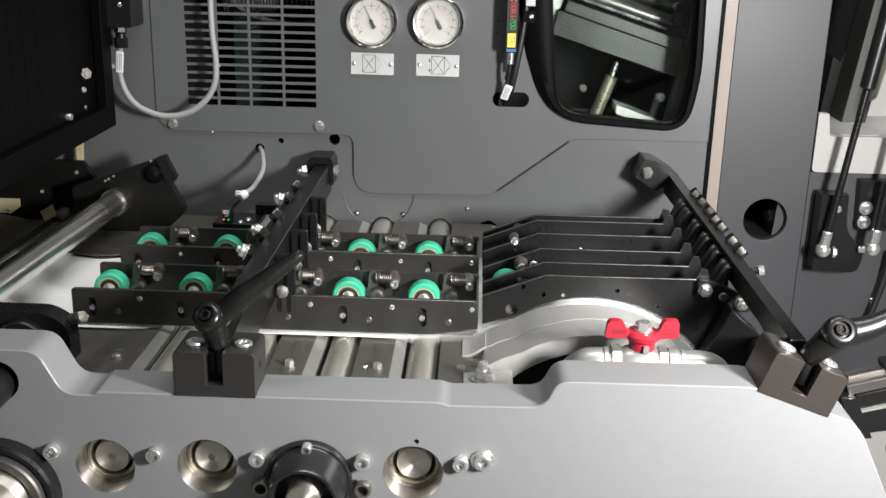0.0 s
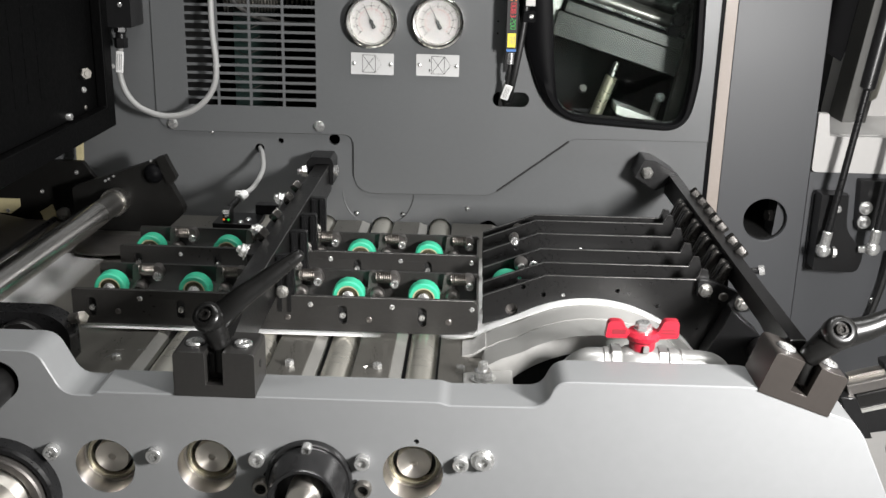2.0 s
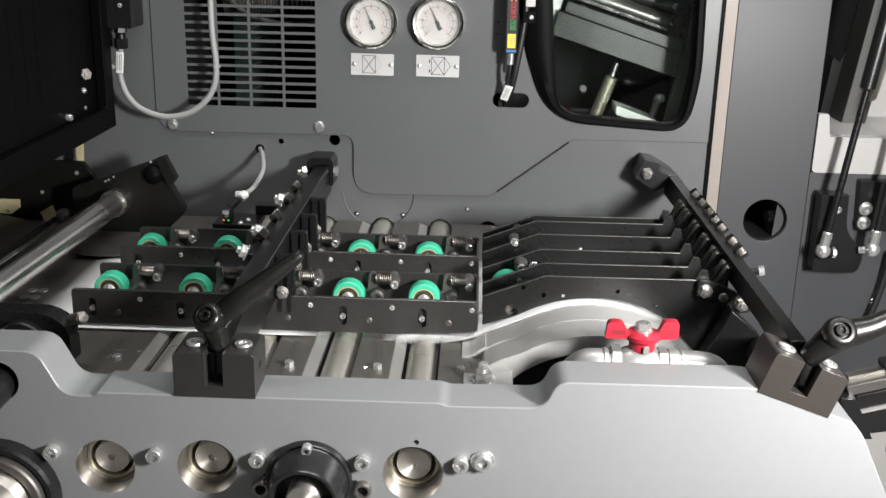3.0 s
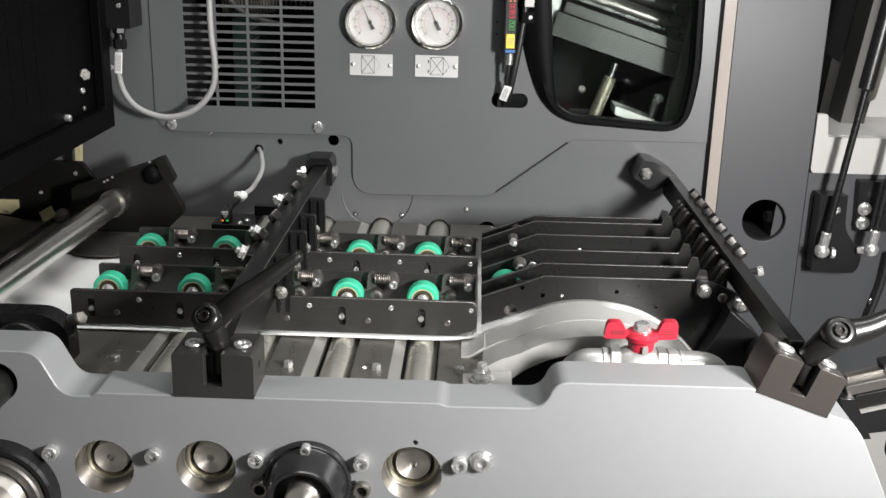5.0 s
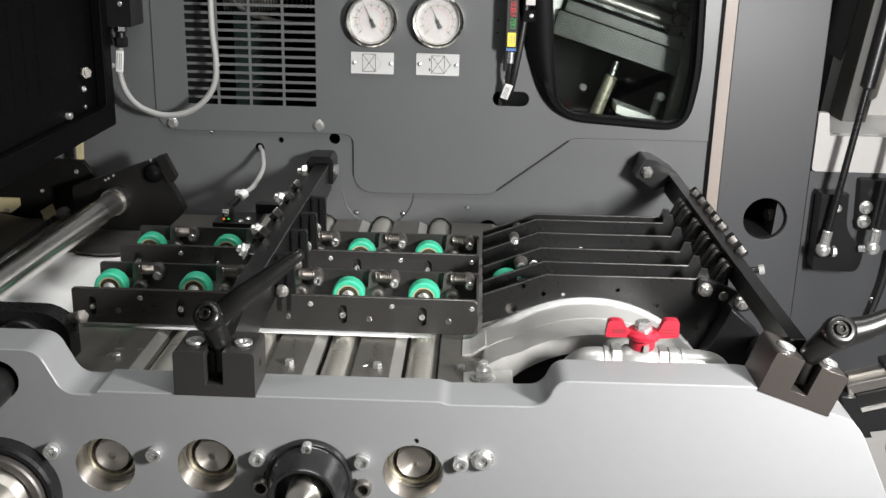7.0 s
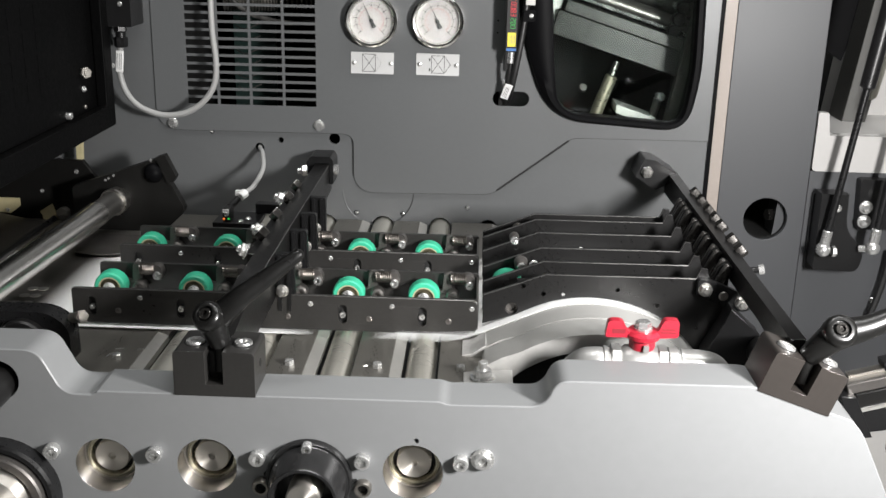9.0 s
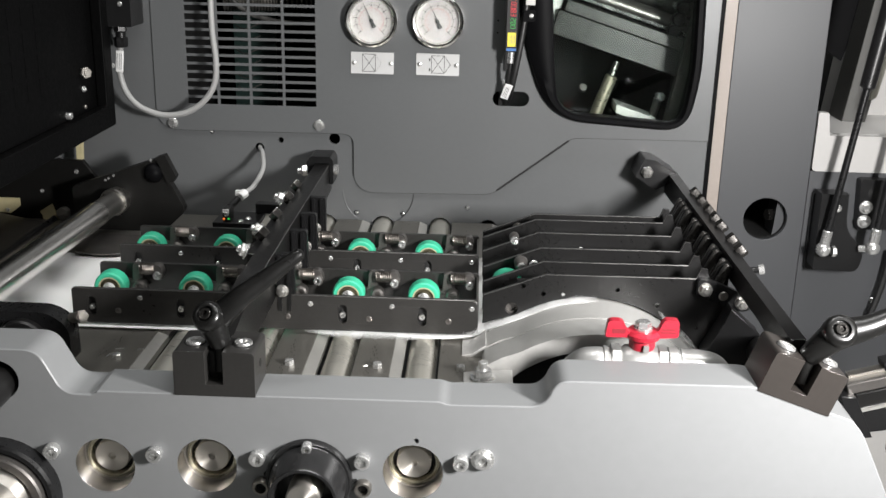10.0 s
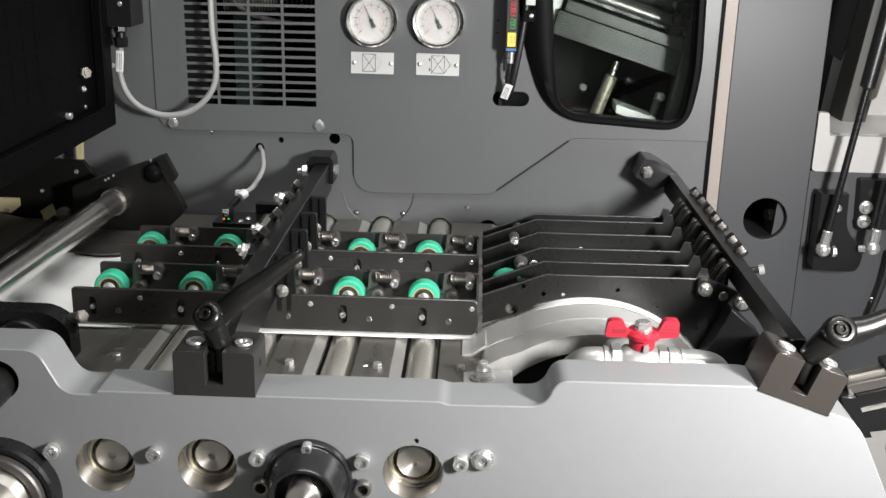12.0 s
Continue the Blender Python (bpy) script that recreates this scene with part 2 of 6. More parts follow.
def slot(x, z, w, h, n=8):
    """An upright or lying oblong hole."""
    r = min(w, h) / 2
    dx, dz = w / 2 - r, h / 2 - r
    pts = []
    for cx, cz, a0 in ((dx, dz, 0), (-dx, dz, 90), (-dx, -dz, 180), (dx, -dz, 270)):
        for i in range(n + 1):
            a = radians(a0 + 90 * i / n)
            pts.append((x + cx + r * math.cos(a), z + cz + r * math.sin(a)))
    return pts


def rounded(points, n=5):
    """An outline from (x, z, radius): corners with a radius are rounded."""
    out = []
    for i, (x, z, r) in enumerate(points):
        p = Vector((x, z))
        if r <= 0:
            out.append((x, z))
            continue
        a = (Vector(points[i - 1][:2]) - p)
        b = (Vector(points[(i + 1) % len(points)][:2]) - p)
        r2 = min(r, a.length * 0.48, b.length * 0.48)
        s, e = p + a.normalized() * r2, p + b.normalized() * r2
        for k in range(n + 1):
            t = k / n
            q = s * (1 - t) ** 2 + p * 2 * t * (1 - t) + e * t * t
            out.append((q.x, q.y))
    return out


def smooth_line(points, steps=8):
    """Catmull-Rom through the points."""
    P = [Vector(p) for p in points]
    P = [P[0] * 2 - P[1]] + P + [P[-1] * 2 - P[-2]]
    out = []
    for i in range(1, len(P) - 2):
        a, b, c, d = P[i - 1:i + 3]
        for k in range(steps):
            t = k / steps
            out.append(0.5 * ((2 * b) + (c - a) * t + (2 * a - 5 * b + 4 * c - d) * t * t + (3 * b - a - 3 * c + d) * t ** 3))
    out.append(P[-2])
    return out


def sweep(bm, points, r, n=10):
    """A round hose along the points; r may be a number or one for each point."""
    P = [Vector(p) for p in points]
    rs = r if isinstance(r, (list, tuple)) else [r] * len(P)
    u = None
    rings = []
    for i, p in enumerate(P):
        w = (P[min(i + 1, len(P) - 1)] - P[max(i - 1, 0)]).normalized()
        if u is None:
            u, v, _ = axes(w)
        u = (u - w * u.dot(w)).normalized()
        v = w.cross(u)
        rings.append([bm.verts.new(p + (u * math.cos(a) + v * math.sin(a)) * rs[i]) for a in (2 * math.pi * k / n for k in range(n))])
    for a, b in zip(rings, rings[1:]):
        for i in range(n):
            j = (i + 1) % n
            bm.faces.new((a[i], a[j], b[j], b[i]))
    bm.faces.new(rings[0])
    bm.faces.new(list(reversed(rings[-1])))
    return bm


def coil(bm, p, q, r, wire, turns, n=10, wn=5):
    p, q = Vector(p), Vector(q)
    u, v, w = axes(q - p)
    L = (q - p).length
    N = int(turns * n)
    return sweep(bm, [p + w * L * i / N + (u * math.cos(2 * math.pi * i / n) + v * math.sin(2 * math.pi * i / n)) * r for i in range(N + 1)], wire, wn)


def B():
    return bmesh.new()


def socket_bolt(parent, at, way, r, h, mat=None, name="bolt", washer=0.0):
    """A cylinder-head bolt with a hexagon socket."""
    bm = B()
    w = Vector(way).normalized()
    at = Vector(at)
    if washer:
        rod(bm, at, at + w * 0.0018, washer, 28, 0.0003)
        at = at + w * 0.0018
    k = r * 0.55
    lathe(bm, at, w, [(0, 0), (r, 0), (r, h * 0.88), (r * 0.9, h), (k, h)], 24)
    lathe(bm, at, w, [(k, h), (k, h * 0.45), (0, h * 0.4)], 6)
    return child(name, bm, mat or ZINC, parent)


def hex_bolt(parent, at, way, r, h, mat=None, name="bolt", washer=0.0, stud=0.0, turn=0.2):
    bm = B()
    w = Vector(way).normalized()
    at = Vector(at)
    if washer:
        rod(bm, at, at + w * 0.0012, washer, 24, 0.0003)
    hexagon(bm, at, w, r, h, turn)
    if stud:
        rod(bm, at, at + w * (h + stud), r * 0.5, 16, r * 0.08)
    return child(name, bm, mat or ZINC, parent)


def pan_screw(parent, at, way, r, h, mat=None, name="screw"):
    bm = B()
    w = Vector(way).normalized()
    lathe(bm, at, w, [(0, 0), (r, 0), (r, h * 0.3), (r * 0.8, h * 0.8), (r * 0.42, h), (r * 0.40, h * 0.55), (0, h * 0.5)], 16)
    return child(name, bm, mat or ZINC, parent)

SHAFT = material("turned_shaft_face", (0.68, 0.65, 0.60), 0.52, metal=0.92, vary=0.04, scale=60, rough_vary=0.04, turned=0.88)
GOLDEN = material("oil_stained_steel", (0.50, 0.46, 0.36), 0.28, metal=0.8, vary=0.03, scale=30, rough_vary=0.02)
SHIM = material("bright_shim_steel", (0.62, 0.61, 0.59), 0.42, metal=0.5, vary=0.15, scale=80)
HEADSTEEL = material("dull_head_steel", (0.024, 0.024, 0.022), 0.32, metal=0.35, vary=0.10, scale=50)

# ---------------------------------------------------------------- the hall round the machine
FLOOR_Z = -0.95


def hall():
    bm = B()
    box(bm, (-6, -6, FLOOR_Z - 0.1), (7, 7, FLOOR_Z))
    tagged(part("floor", bm, FLOORM), "pale smooth hall floor", "floor", kind="structure")
    for name, lo, hi in (("wall_north", (-6, 6.9, FLOOR_Z), (7, 7, 3)), ("wall_south", (-6, -6, FLOOR_Z), (7, -5.9, 3)),
                         ("wall_west", (-6, -5.9, FLOOR_Z), (-5.9, 6.9, 3)), ("wall_east", (6.9, -5.9, FLOOR_Z), (7, 6.9, 3))):
        bm = B()
        box(bm, lo, hi)
        tagged(part(name, bm, WALLM), "plain grey hall wall", "wall", kind="structure")
    bm = B()
    box(bm, (-6, -6, 3.0), (7, 7, 3.1))
    tagged(part("ceiling", bm, WALLM), "plain grey hall ceiling", "ceiling", kind="structure")


# ---------------------------------------------------------------- back panel
COVER = [(-0.4155, 0.52, 0), (-0.4155, 0.1115, 0.03), (-0.1575, 0.1125, 0.016), (-0.1575, 0.034, 0.03), (0.024, 0.0365, 0.01),
         (0.128, 0.1155, 0.006), (0.3022, 0.1165, 0), (0.3022, 0.52, 0)]
GRILLE = (-0.3727, -0.2057, 0.1466, 0.345)


def panel_holes():
    x0, x1, z0, z1 = GRILLE
    return [[(x0, z0), (x1, z0), (x1, z1), (x0, z1)], slot(0.0455, 0.1643, 0.047, 0.0190),
            rounded(WINDOW_IN)]


WINDOW_IN = [(0.090, 0.33, 0.02), (0.098, 0.215, 0.05), (0.106, 0.150, 0.03), (0.262, 0.139, 0.02), (0.272, 0.20, 0.03), (0.268, 0.33, 0.02)]
WINDOW_OUT = [(0.044, 0.37, 0.02), (0.055, 0.235, 0.06), (0.096, 0.139, 0.05), (0.272, 0.128, 0.035), (0.286, 0.20, 0.05), (0.280, 0.37, 0.02)]


def back_panel():
    t = thing("machine_back_panel", (0, 0, 0), "dark grey painted steel machine back panel with screws and holes", "machine panel")
    bm = B()
    lower = [(-0.75, -0.949), (0.308, -0.949), (0.308, 0.52), (-0.75, 0.52)]
    x0, x1, z0, z1 = GRILLE
    big = [[(x0 - 0.01, z0 - 0.008), (x1 + 0.01, z0 - 0.008), (x1 + 0.01, z1 + 0.01), (x0 - 0.01, z1 + 0.01)],
           slot(0.0455, 0.1643, 0.05, 0.022), [(0.08, 0.12), (0.29, 0.12), (0.29, 0.36), (0.08, 0.36)]]
    round_holes = [circle(-0.2818, 0.0905, 0.0062, 18), circle(-0.2535, 0.1012, 0.0038, 14), circle(-0.3447, 0.1100, 0.0032, 12), circle(-0.1828, 0.1050, 0.0073, 24),
                   circle(-0.0065, 0.0165, 0.0032, 12), circle(-0.1545, 0.0053, 0.0035, 12), circle(-0.0925, 0.0055, 0.0035, 12),
                   circle(0.022, -0.012, 0.013, 20), circle(-0.1185, -0.0130, 0.0150, 28), circle(-0.0420, -0.0130, 0.0150, 28), circle(-0.195, -0.0130, 0.0150, 28), circle(-0.2715, -0.0130, 0.0150, 28)]
    prism(bm, lower, 0.0022, 0.008, big + round_holes)
    child("base_plate", bm, PANEL, t, bevel=0.0006)
    bm = B()
    prism(bm, rounded(COVER, 8), 0.0, 0.0018, panel_holes())
    child("cover_plate", bm, PANEL, t)
    # thin black strip along the outline paints the gap's shadow line
    bm = B()
    pts = rounded(COVER, 8)
    for (ax, az), (bx, bz) in zip(pts, pts[1:]):
        wide = 0.0016 if (0.02 < ax < 0.125 and az < 0.117 and bx > ax + 0.02) else (0.0011 if abs(ax + 0.1575) < 0.001 and abs(bx + 0.1575) < 0.001 else 0.00055)
        sweep(bm, [(ax, 0.0008, az), (bx, 0.0008, bz)], wide, 6)
    child("seam", bm, INK, t, "dark shadow gap round the cover plate")
    for x, z in ((-0.395, 0.1205), (-0.2025, 0.1225)):
        hex_bolt(t, (x, -0.0, z), (0, -1, 0), 0.0058, 0.005, washer=0.0072)
    pan_screw(t, (-0.3447, 0.004, 0.1100), (0, -1, 0), 0.0024, 0.002)
    for x, z in ((-0.1545, 0.0053), (-0.0925, 0.0055), (-0.0065, 0.0165)):
        pan_screw(t, (x + 0.0006, 0.006, z - 0.0006), (0, -1, 0), 0.0025, 0.002)
    # large pressed circle low on the panel
    bm = B()
    sweep(bm, [(-0.1250 + 0.0470 * math.cos(a), 0.0022, 0.0355 + 0.0470 * math.sin(a)) for a in (radians(180 + 100 * i / 24) for i in range(25))], 0.0008, 6)
    child("pressed_ring", bm, PANEL, t)
    bm = B()
    sweep(bm, [(-0.1250 + 0.0470 * math.cos(a), 0.0022, 0.0355 + 0.0470 * math.sin(a)) for a in (radians(300 + 60 * i / 16) for i in range(17))], 0.0007, 6)
    child("ring_gap", bm, INK, t, "dark open part of the pressed ring")
    # near-black discs on the solid panel paint the shade of drilled holes
    for x, z in ((0.0255, 0.2625), (0.0255, 0.2475), (0.0365, 0.2625), (0.0365, 0.2475)):
        bm = B()
        rod(bm, (x, -0.0002, z), (x, 0.001, z), 0.0013, 10)
        child("dark_hole_disc", bm, VOID, t)
    # added unseen sheets, near-black so the inside behind the openings looks unlit
    t = thing("machine_housing", (0, 0.4, -0.2), "near-black closed sheets standing for the unlit inside behind the panel", "machine housing")
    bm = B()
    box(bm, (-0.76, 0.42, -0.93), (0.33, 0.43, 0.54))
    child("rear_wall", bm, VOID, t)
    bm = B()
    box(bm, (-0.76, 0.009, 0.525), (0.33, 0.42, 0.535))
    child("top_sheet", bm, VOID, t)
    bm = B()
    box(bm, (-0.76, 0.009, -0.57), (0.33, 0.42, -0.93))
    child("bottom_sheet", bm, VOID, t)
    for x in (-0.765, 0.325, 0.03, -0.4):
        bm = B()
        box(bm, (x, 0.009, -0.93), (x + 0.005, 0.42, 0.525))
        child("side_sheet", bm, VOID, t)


def grille():
    x0, x1, z0, z1 = GRILLE
    t = thing("ventilation_grille", ((x0 + x1) / 2, 0, z0), "dark grey slotted steel ventilation grille in the panel", "grille")
    n = 18
    pitch = 0.01072
    bm = B()
    box(bm, (x0, 0.0002, -0.0017), (x1, 0.0018, 0.0017))
    bmesh.ops.translate(bm, verts=bm.verts, vec=(-t.location.x, 0, 0))
    first = part("slat", bm, PANEL, t)
    first.location = (0, 0, pitch - 0.0014)
    for i in range(2, n):
        c = first.copy()
        scene.collection.objects.link(c)
        c.location = (0, 0, pitch * i - 0.0014)
    for x in (-0.3325, -0.2905, -0.2475):
        bm = B()
        box(bm, (x - 0.0017, 0.0, z0), (x + 0.0017, 0.0016, z1))
        child("upright_slat", bm, PANEL, t)
    # what hangs inside
    h = thing("ribbed_hose", (-0.28, 0.12, 0.30), "grey ribbed hose behind the grille", "hose")
    bm = B()
    coil(bm, (-0.345, 0.09, 0.272), (-0.265, 0.11, 0.272), 0.013, 0.0016, 20, 14, 5)
    coil(bm, (-0.265, 0.11, 0.272), (-0.19, 0.13, 0.270), 0.011, 0.0010, 12, 14, 5)
    child("hose_coil", bm, DULLZINC, h)
    h = thing("inner_cable", (-0.28, 0.06, 0.26), "grey cable hanging behind the grille", "cable")
    bm = B()
    sweep(bm, smooth_line([(-0.345, 0.06, 0.33), (-0.330, 0.06, 0.285), (-0.305, 0.06, 0.260), (-0.26, 0.06, 0.2475), (-0.215, 0.06, 0.2505), (-0.17, 0.06, 0.262)]), 0.0035, 8)
    child("jacket", bm, DUCT, h)
    # added sheet; its teal colour stands in for greenish light inside
    h = thing("green_tint_sheet", (-0.32, 0.13, 0.2), "added dark teal sheet that tints the inside behind the grille", "sheet")
    bm = B()
    box(bm, (-0.345, 0.15, 0.12), (-0.285, 0.154, 0.36))
    child("sheet", bm, TEAL, h)
    h = thing("brush_strip", (-0.33, 0.08, 0.15), "row of thin curved steel fins behind the grille", "fins")
    for i in range(7):
        z = 0.155 + i * 0.0165
        bm = B()
        sweep(bm, smooth_line([(-0.33, 0.10, z), (-0.315, 0.09, z - 0.003), (-0.295, 0.09, z + 0.005)], 5), 0.0009, 5)
        child("fin", bm, SATIN, h)


def window():
    t = thing("inspection_window", (0.18, 0, 0.25), "inspection window in a thick black rubber frame", "window")
    a, b = rounded(WINDOW_OUT, 8), rounded(WINDOW_IN, 8)
    bm = B()
    n = len(a)
    lift = ((0.0, 0.0), (0.12, -0.010), (0.45, -0.016), (0.8, -0.016), (0.97, -0.013), (1.0, -0.006), (1.0, 0.012))
    rows = []
    for s, y in lift:
        rows.append([bm.verts.new((ax + (bx - ax) * s, y, az + (bz - az) * s)) for (ax, az), (bx, bz) in zip(a, b)])
    for p, q in zip(rows, rows[1:]):
        for i in range(n):
            j = (i + 1) % n
            bm.faces.new((p[i], p[j], q[j], q[i]))
    child("window_frame", bm, RUBBER, t)
    bm = B()
    prism(bm, b, -0.003, -0.001)
    pane = child("pane", bm, TINTED, t, "clear glass pane")
    pane.visible_shadow = False


def behind_window():
    tilt = radians(17.5)
    cx, cz = 0.19, 0.235
    R = Matrix.Translation((cx, 0.10, cz)) @ Matrix.Rotation(tilt, 4, "Y") @ Matrix.Translation((-cx, -0.10, -cz))
    t = thing("folding_head", (cx, 0.10, cz), "bright steel folding head seen through the inspection window", "machine head")
    bm = B()
    box(bm, (0.100, 0.08, 0.213), (0.285, 0.14, 0.246), R)
    child("front_block", bm, HEADSTEEL, t, bevel=0.001)
    bm = B()
    box(bm, (0.106, 0.075, 0.2465), (0.285, 0.15, 0.262), R)
    child("upper_lip", bm, HEADSTEEL, t, bevel=0.001)
    for i in range(3):
        bm = B()
        p = R @ Vector((0.112, 0.12 + 0.02 * i, 0.276 + 0.022 * i))
        q = R @ Vector((0.30, 0.12 + 0.02 * i, 0.276 + 0.022 * i))
        rod(bm, p, q, 0.011, 24)
        child("roller", bm, SATIN, t)
    bm = B()
    prism(bm, [(0.0850, 0.228), (0.0945, 0.2389), (0.1101, 0.2654), (0.1128, 0.2839), (0.120, 0.33), (0.0850, 0.33)], 0.092, 0.097)
    child("white_stop", bm, CAST, t)
    for x, z in ((0.262, 0.258), (0.265, 0.236), (0.264, 0.28)):
        hex_bolt(t, (x, 0.10, z), (0, -1, 0), 0.005, 0.006)
    bm = B()
    p, q = R @ Vector((0.106, 0.10, 0.268)), R @ Vector((0.30, 0.10, 0.268))
    sweep(bm, [p, q], 0.0024, 8)
    child("guide_wire", bm, ZINC, t)
    for k in range(4):
        bm = B()
        p = R @ Vector((0.255, 0.095, 0.268 + 0.016 * k))
        lathe(bm, p, (0, -1, 0), [(0.009, 0), (0.009, 0.012), (0.007, 0.014), (0.003, 0.014), (0, 0.0135)], 20)
        child("roller_cap", bm, BLACK, t)
    t = thing("plunger", (0.18, 0.1, 0.14), "polished steel plunger rod behind the window", "rod")
    bm = B()
    rod(bm, (0.163, 0.10, 0.120), (0.185, 0.10, 0.184), 0.0085, 24, 0.001)
    child("shaft", bm, GOLDEN, t)
    bm = B()
    rod(bm, (0.185, 0.10, 0.184), (0.191, 0.10, 0.203), 0.0042, 16)
    child("tip", bm, STEEL, t)
    t = thing("side_bracket", (0.27, 0.1, 0.15), "dark grey steel bracket behind the window", "bracket")
    bm = B()
    prism(bm, [(0.253, 0.12), (0.268, 0.12), (0.30, 0.31), (0.288, 0.31)], 0.06, 0.075)
    child("arm", bm, SATIN, t, bevel=0.001)
    bm = B()
    prism(bm, [(0.19, 0.15), (0.246, 0.131), (0.246, 0.12), (0.19, 0.138)], 0.07, 0.12)
    child("pale_block", bm, CAST, t, bevel=0.001)
    hex_bolt(t, (0.2496, 0.09, 0.158), (0.3, -1, 0.2), 0.007, 0.008, stud=0.004)
    bm = B()
    rod(bm, (0.2496, 0.09, 0.158), (0.24, 0.09, 0.12), 0.005, 14)
    child("stud", bm, SATIN, t)
    hex_bolt(t, (0.148, 0.12, 0.162), (0.2, -1, 0.5), 0.006, 0.006, mat=SATIN)


# ---------------------------------------------------------------- right-hand column and what lies beyond
def column():
    t = thing("machine_column", (0.38, 0, 0), "grey painted steel column with a round opening and a beige edge strip", "machine column")
    bm = B()
    prism(bm, [(0.323, -0.949), (0.4375, -0.949), (0.4375, 0.52), (0.323, 0.52)], 0.0, 0.006, [circle(0.3874, 0.0145, 0.0285, 40)])
    child("front_sheet", bm, COLUMN, t, bevel=0.0008)
    bm = B()
    box(bm, (0.308, 0.0005, -0.949), (0.3226, 0.007, 0.52))
    child("beige_strip", bm, BEIGE, t)
    bm = B()
    box(bm, (0.3026, -0.0005, 0.02), (0.3076, 0.006, 0.52))
    child("rubber_seal", bm, RUBBER, t)
    bm = B()
    box(bm, (0.4325, 0.007, -0.949), (0.4375, 0.10, 0.52))
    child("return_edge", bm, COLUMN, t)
    # closed tube whose near-black colour gives the opening its deep shade
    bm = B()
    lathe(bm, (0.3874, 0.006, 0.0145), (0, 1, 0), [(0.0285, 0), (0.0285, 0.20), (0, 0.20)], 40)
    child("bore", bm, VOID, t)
    bm = B()
    prism(bm, [(0.4015, -0.015), (0.42, -0.015), (0.42, 0.045), (0.4055, 0.045)], 0.012, 0.05)
    child("inner_plate", bm, COLUMN, t)
    hex_bolt(t, (0.4035, 0.026, 0.0145), (-1, -0.35, 0), 0.0085, 0.009, mat=DARKHEX)
    t = thing("lower_machine_panel", (0.6, 0, -0.2), "dark grey machine side panel below a white cover", "machine panel")
    bm = B()
    prism(bm, [(0.4385, -0.949), (1.2, -0.949), (1.2, 0.081), (0.4385, 0.081)], 0.002, 0.010)
    child("sheet", bm, COLUMN, t, bevel=0.0006)
    pan_screw(t, (0.5435, 0.002, -0.0945), (0, -1, 0), 0.004, 0.002)
    t = thing("white_cover", (0.55, 0.012, 0.1), "cream white sheet metal cover with a rounded corner", "cover")
    bm = B()
    prism(bm, rounded([(0.439, 0.0816, 0.006), (1.0, 0.0816, 0), (1.0, 0.129, 0), (0.456, 0.129, 0), (0.452, 0.158, 0.002), (0.439, 0.158, 0.002)]), -0.002, 0.010)
    child("front_sheet", bm, CREAM, t, bevel=0.0008)
    bm = B()
    box(bm, (0.439, 0.011, 0.1265), (1.0, 0.16, 0.1295))
    child("top_sheet", bm, CREAM, t)
    hex_bolt(t, (0.486, -0.002, 0.1155), (0, -1, 0), 0.004, 0.003)
    t = thing("white_box", (0.6, 0.16, 0.1), "cream white machine box behind the strut", "machine box")
    bm = B()
    prism(bm, rounded([(0.540, 0.11, 0.003), (1.0, 0.11, 0), (1.0, 0.6, 0), (0.590, 0.6, 0.003)]), 0.16, 0.30)
    child("body", bm, CREAM, t, bevel=0.001)
    t = thing("slanted_duct", (0.52, 0.13, 0.1), "grey slanted sheet metal duct", "duct")
    bm = B()
    prism(bm, [(0.502, 0.11), (0.535, 0.118), (0.595, 0.52), (0.555, 0.52)], 0.10, 0.158)
    child("sheet", bm, DUCT, t, bevel=0.001)
    bm = B()
    prism(bm, rounded([(0.5335, 0.16, 0.004), (0.5435, 0.165, 0.003), (0.602, 0.52, 0), (0.593, 0.52, 0)]), 0.09, 0.0995)
    child("yellowed_edge", bm, PALEEDGE, t, "yellowish grey edge strip")
    bm = B()
    prism(bm, [(0.47, 0.23), (0.513, 0.205), (0.60, 0.52), (0.47, 0.52)], 0.16, 0.165)
    child("inner_sheet", bm, RUBBER, t)
    # one added near-black sheet makes the space beyond the column look unlit
    t = thing("far_dark_sheet", (0.9, 0.6, 0.0), "near-black sheet standing for the unlit space beyond the column", "machine housing")
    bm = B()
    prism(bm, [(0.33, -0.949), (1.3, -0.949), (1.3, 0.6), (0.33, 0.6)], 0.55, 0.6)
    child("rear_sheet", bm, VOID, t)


def strut(x0, z0, x1, z1, y, zmid):
    t = thing("gas_strut", (x0, y, z0), "black gas strut on a zinc ball joint", "gas strut", "gas struts")
    d = (Vector((x1, y, z1)) - Vector((x0, y, z0))).normalized()
    a = Vector((x0, y, z0))
    mid = a + d * ((zmid - z0) / d.z)
    bm = B()
    rod(bm, a + d * 0.016, mid, 0.0045, 16)
    child("rod", bm, GLOSS, t)
    bm = B()
    rod(bm, mid, mid + d * 0.30, 0.0095, 24, 0.003)
    child("cylinder", bm, GLOSS, t)
    bm = B()
    rod(bm, a - d * 0.002, a + d * 0.026, 0.0062, 20, 0.0012)
    child("end_fitting", bm, ZINC, t)
    bm = B()
    lathe(bm, a - d * 0.009, d, [(0.0095 * math.sin(math.pi * i / 10), 0.0095 * (1 - math.cos(math.pi * i / 10))) for i in range(11)], 20)
    child("ball_joint", bm, ZINC, t)
    return t


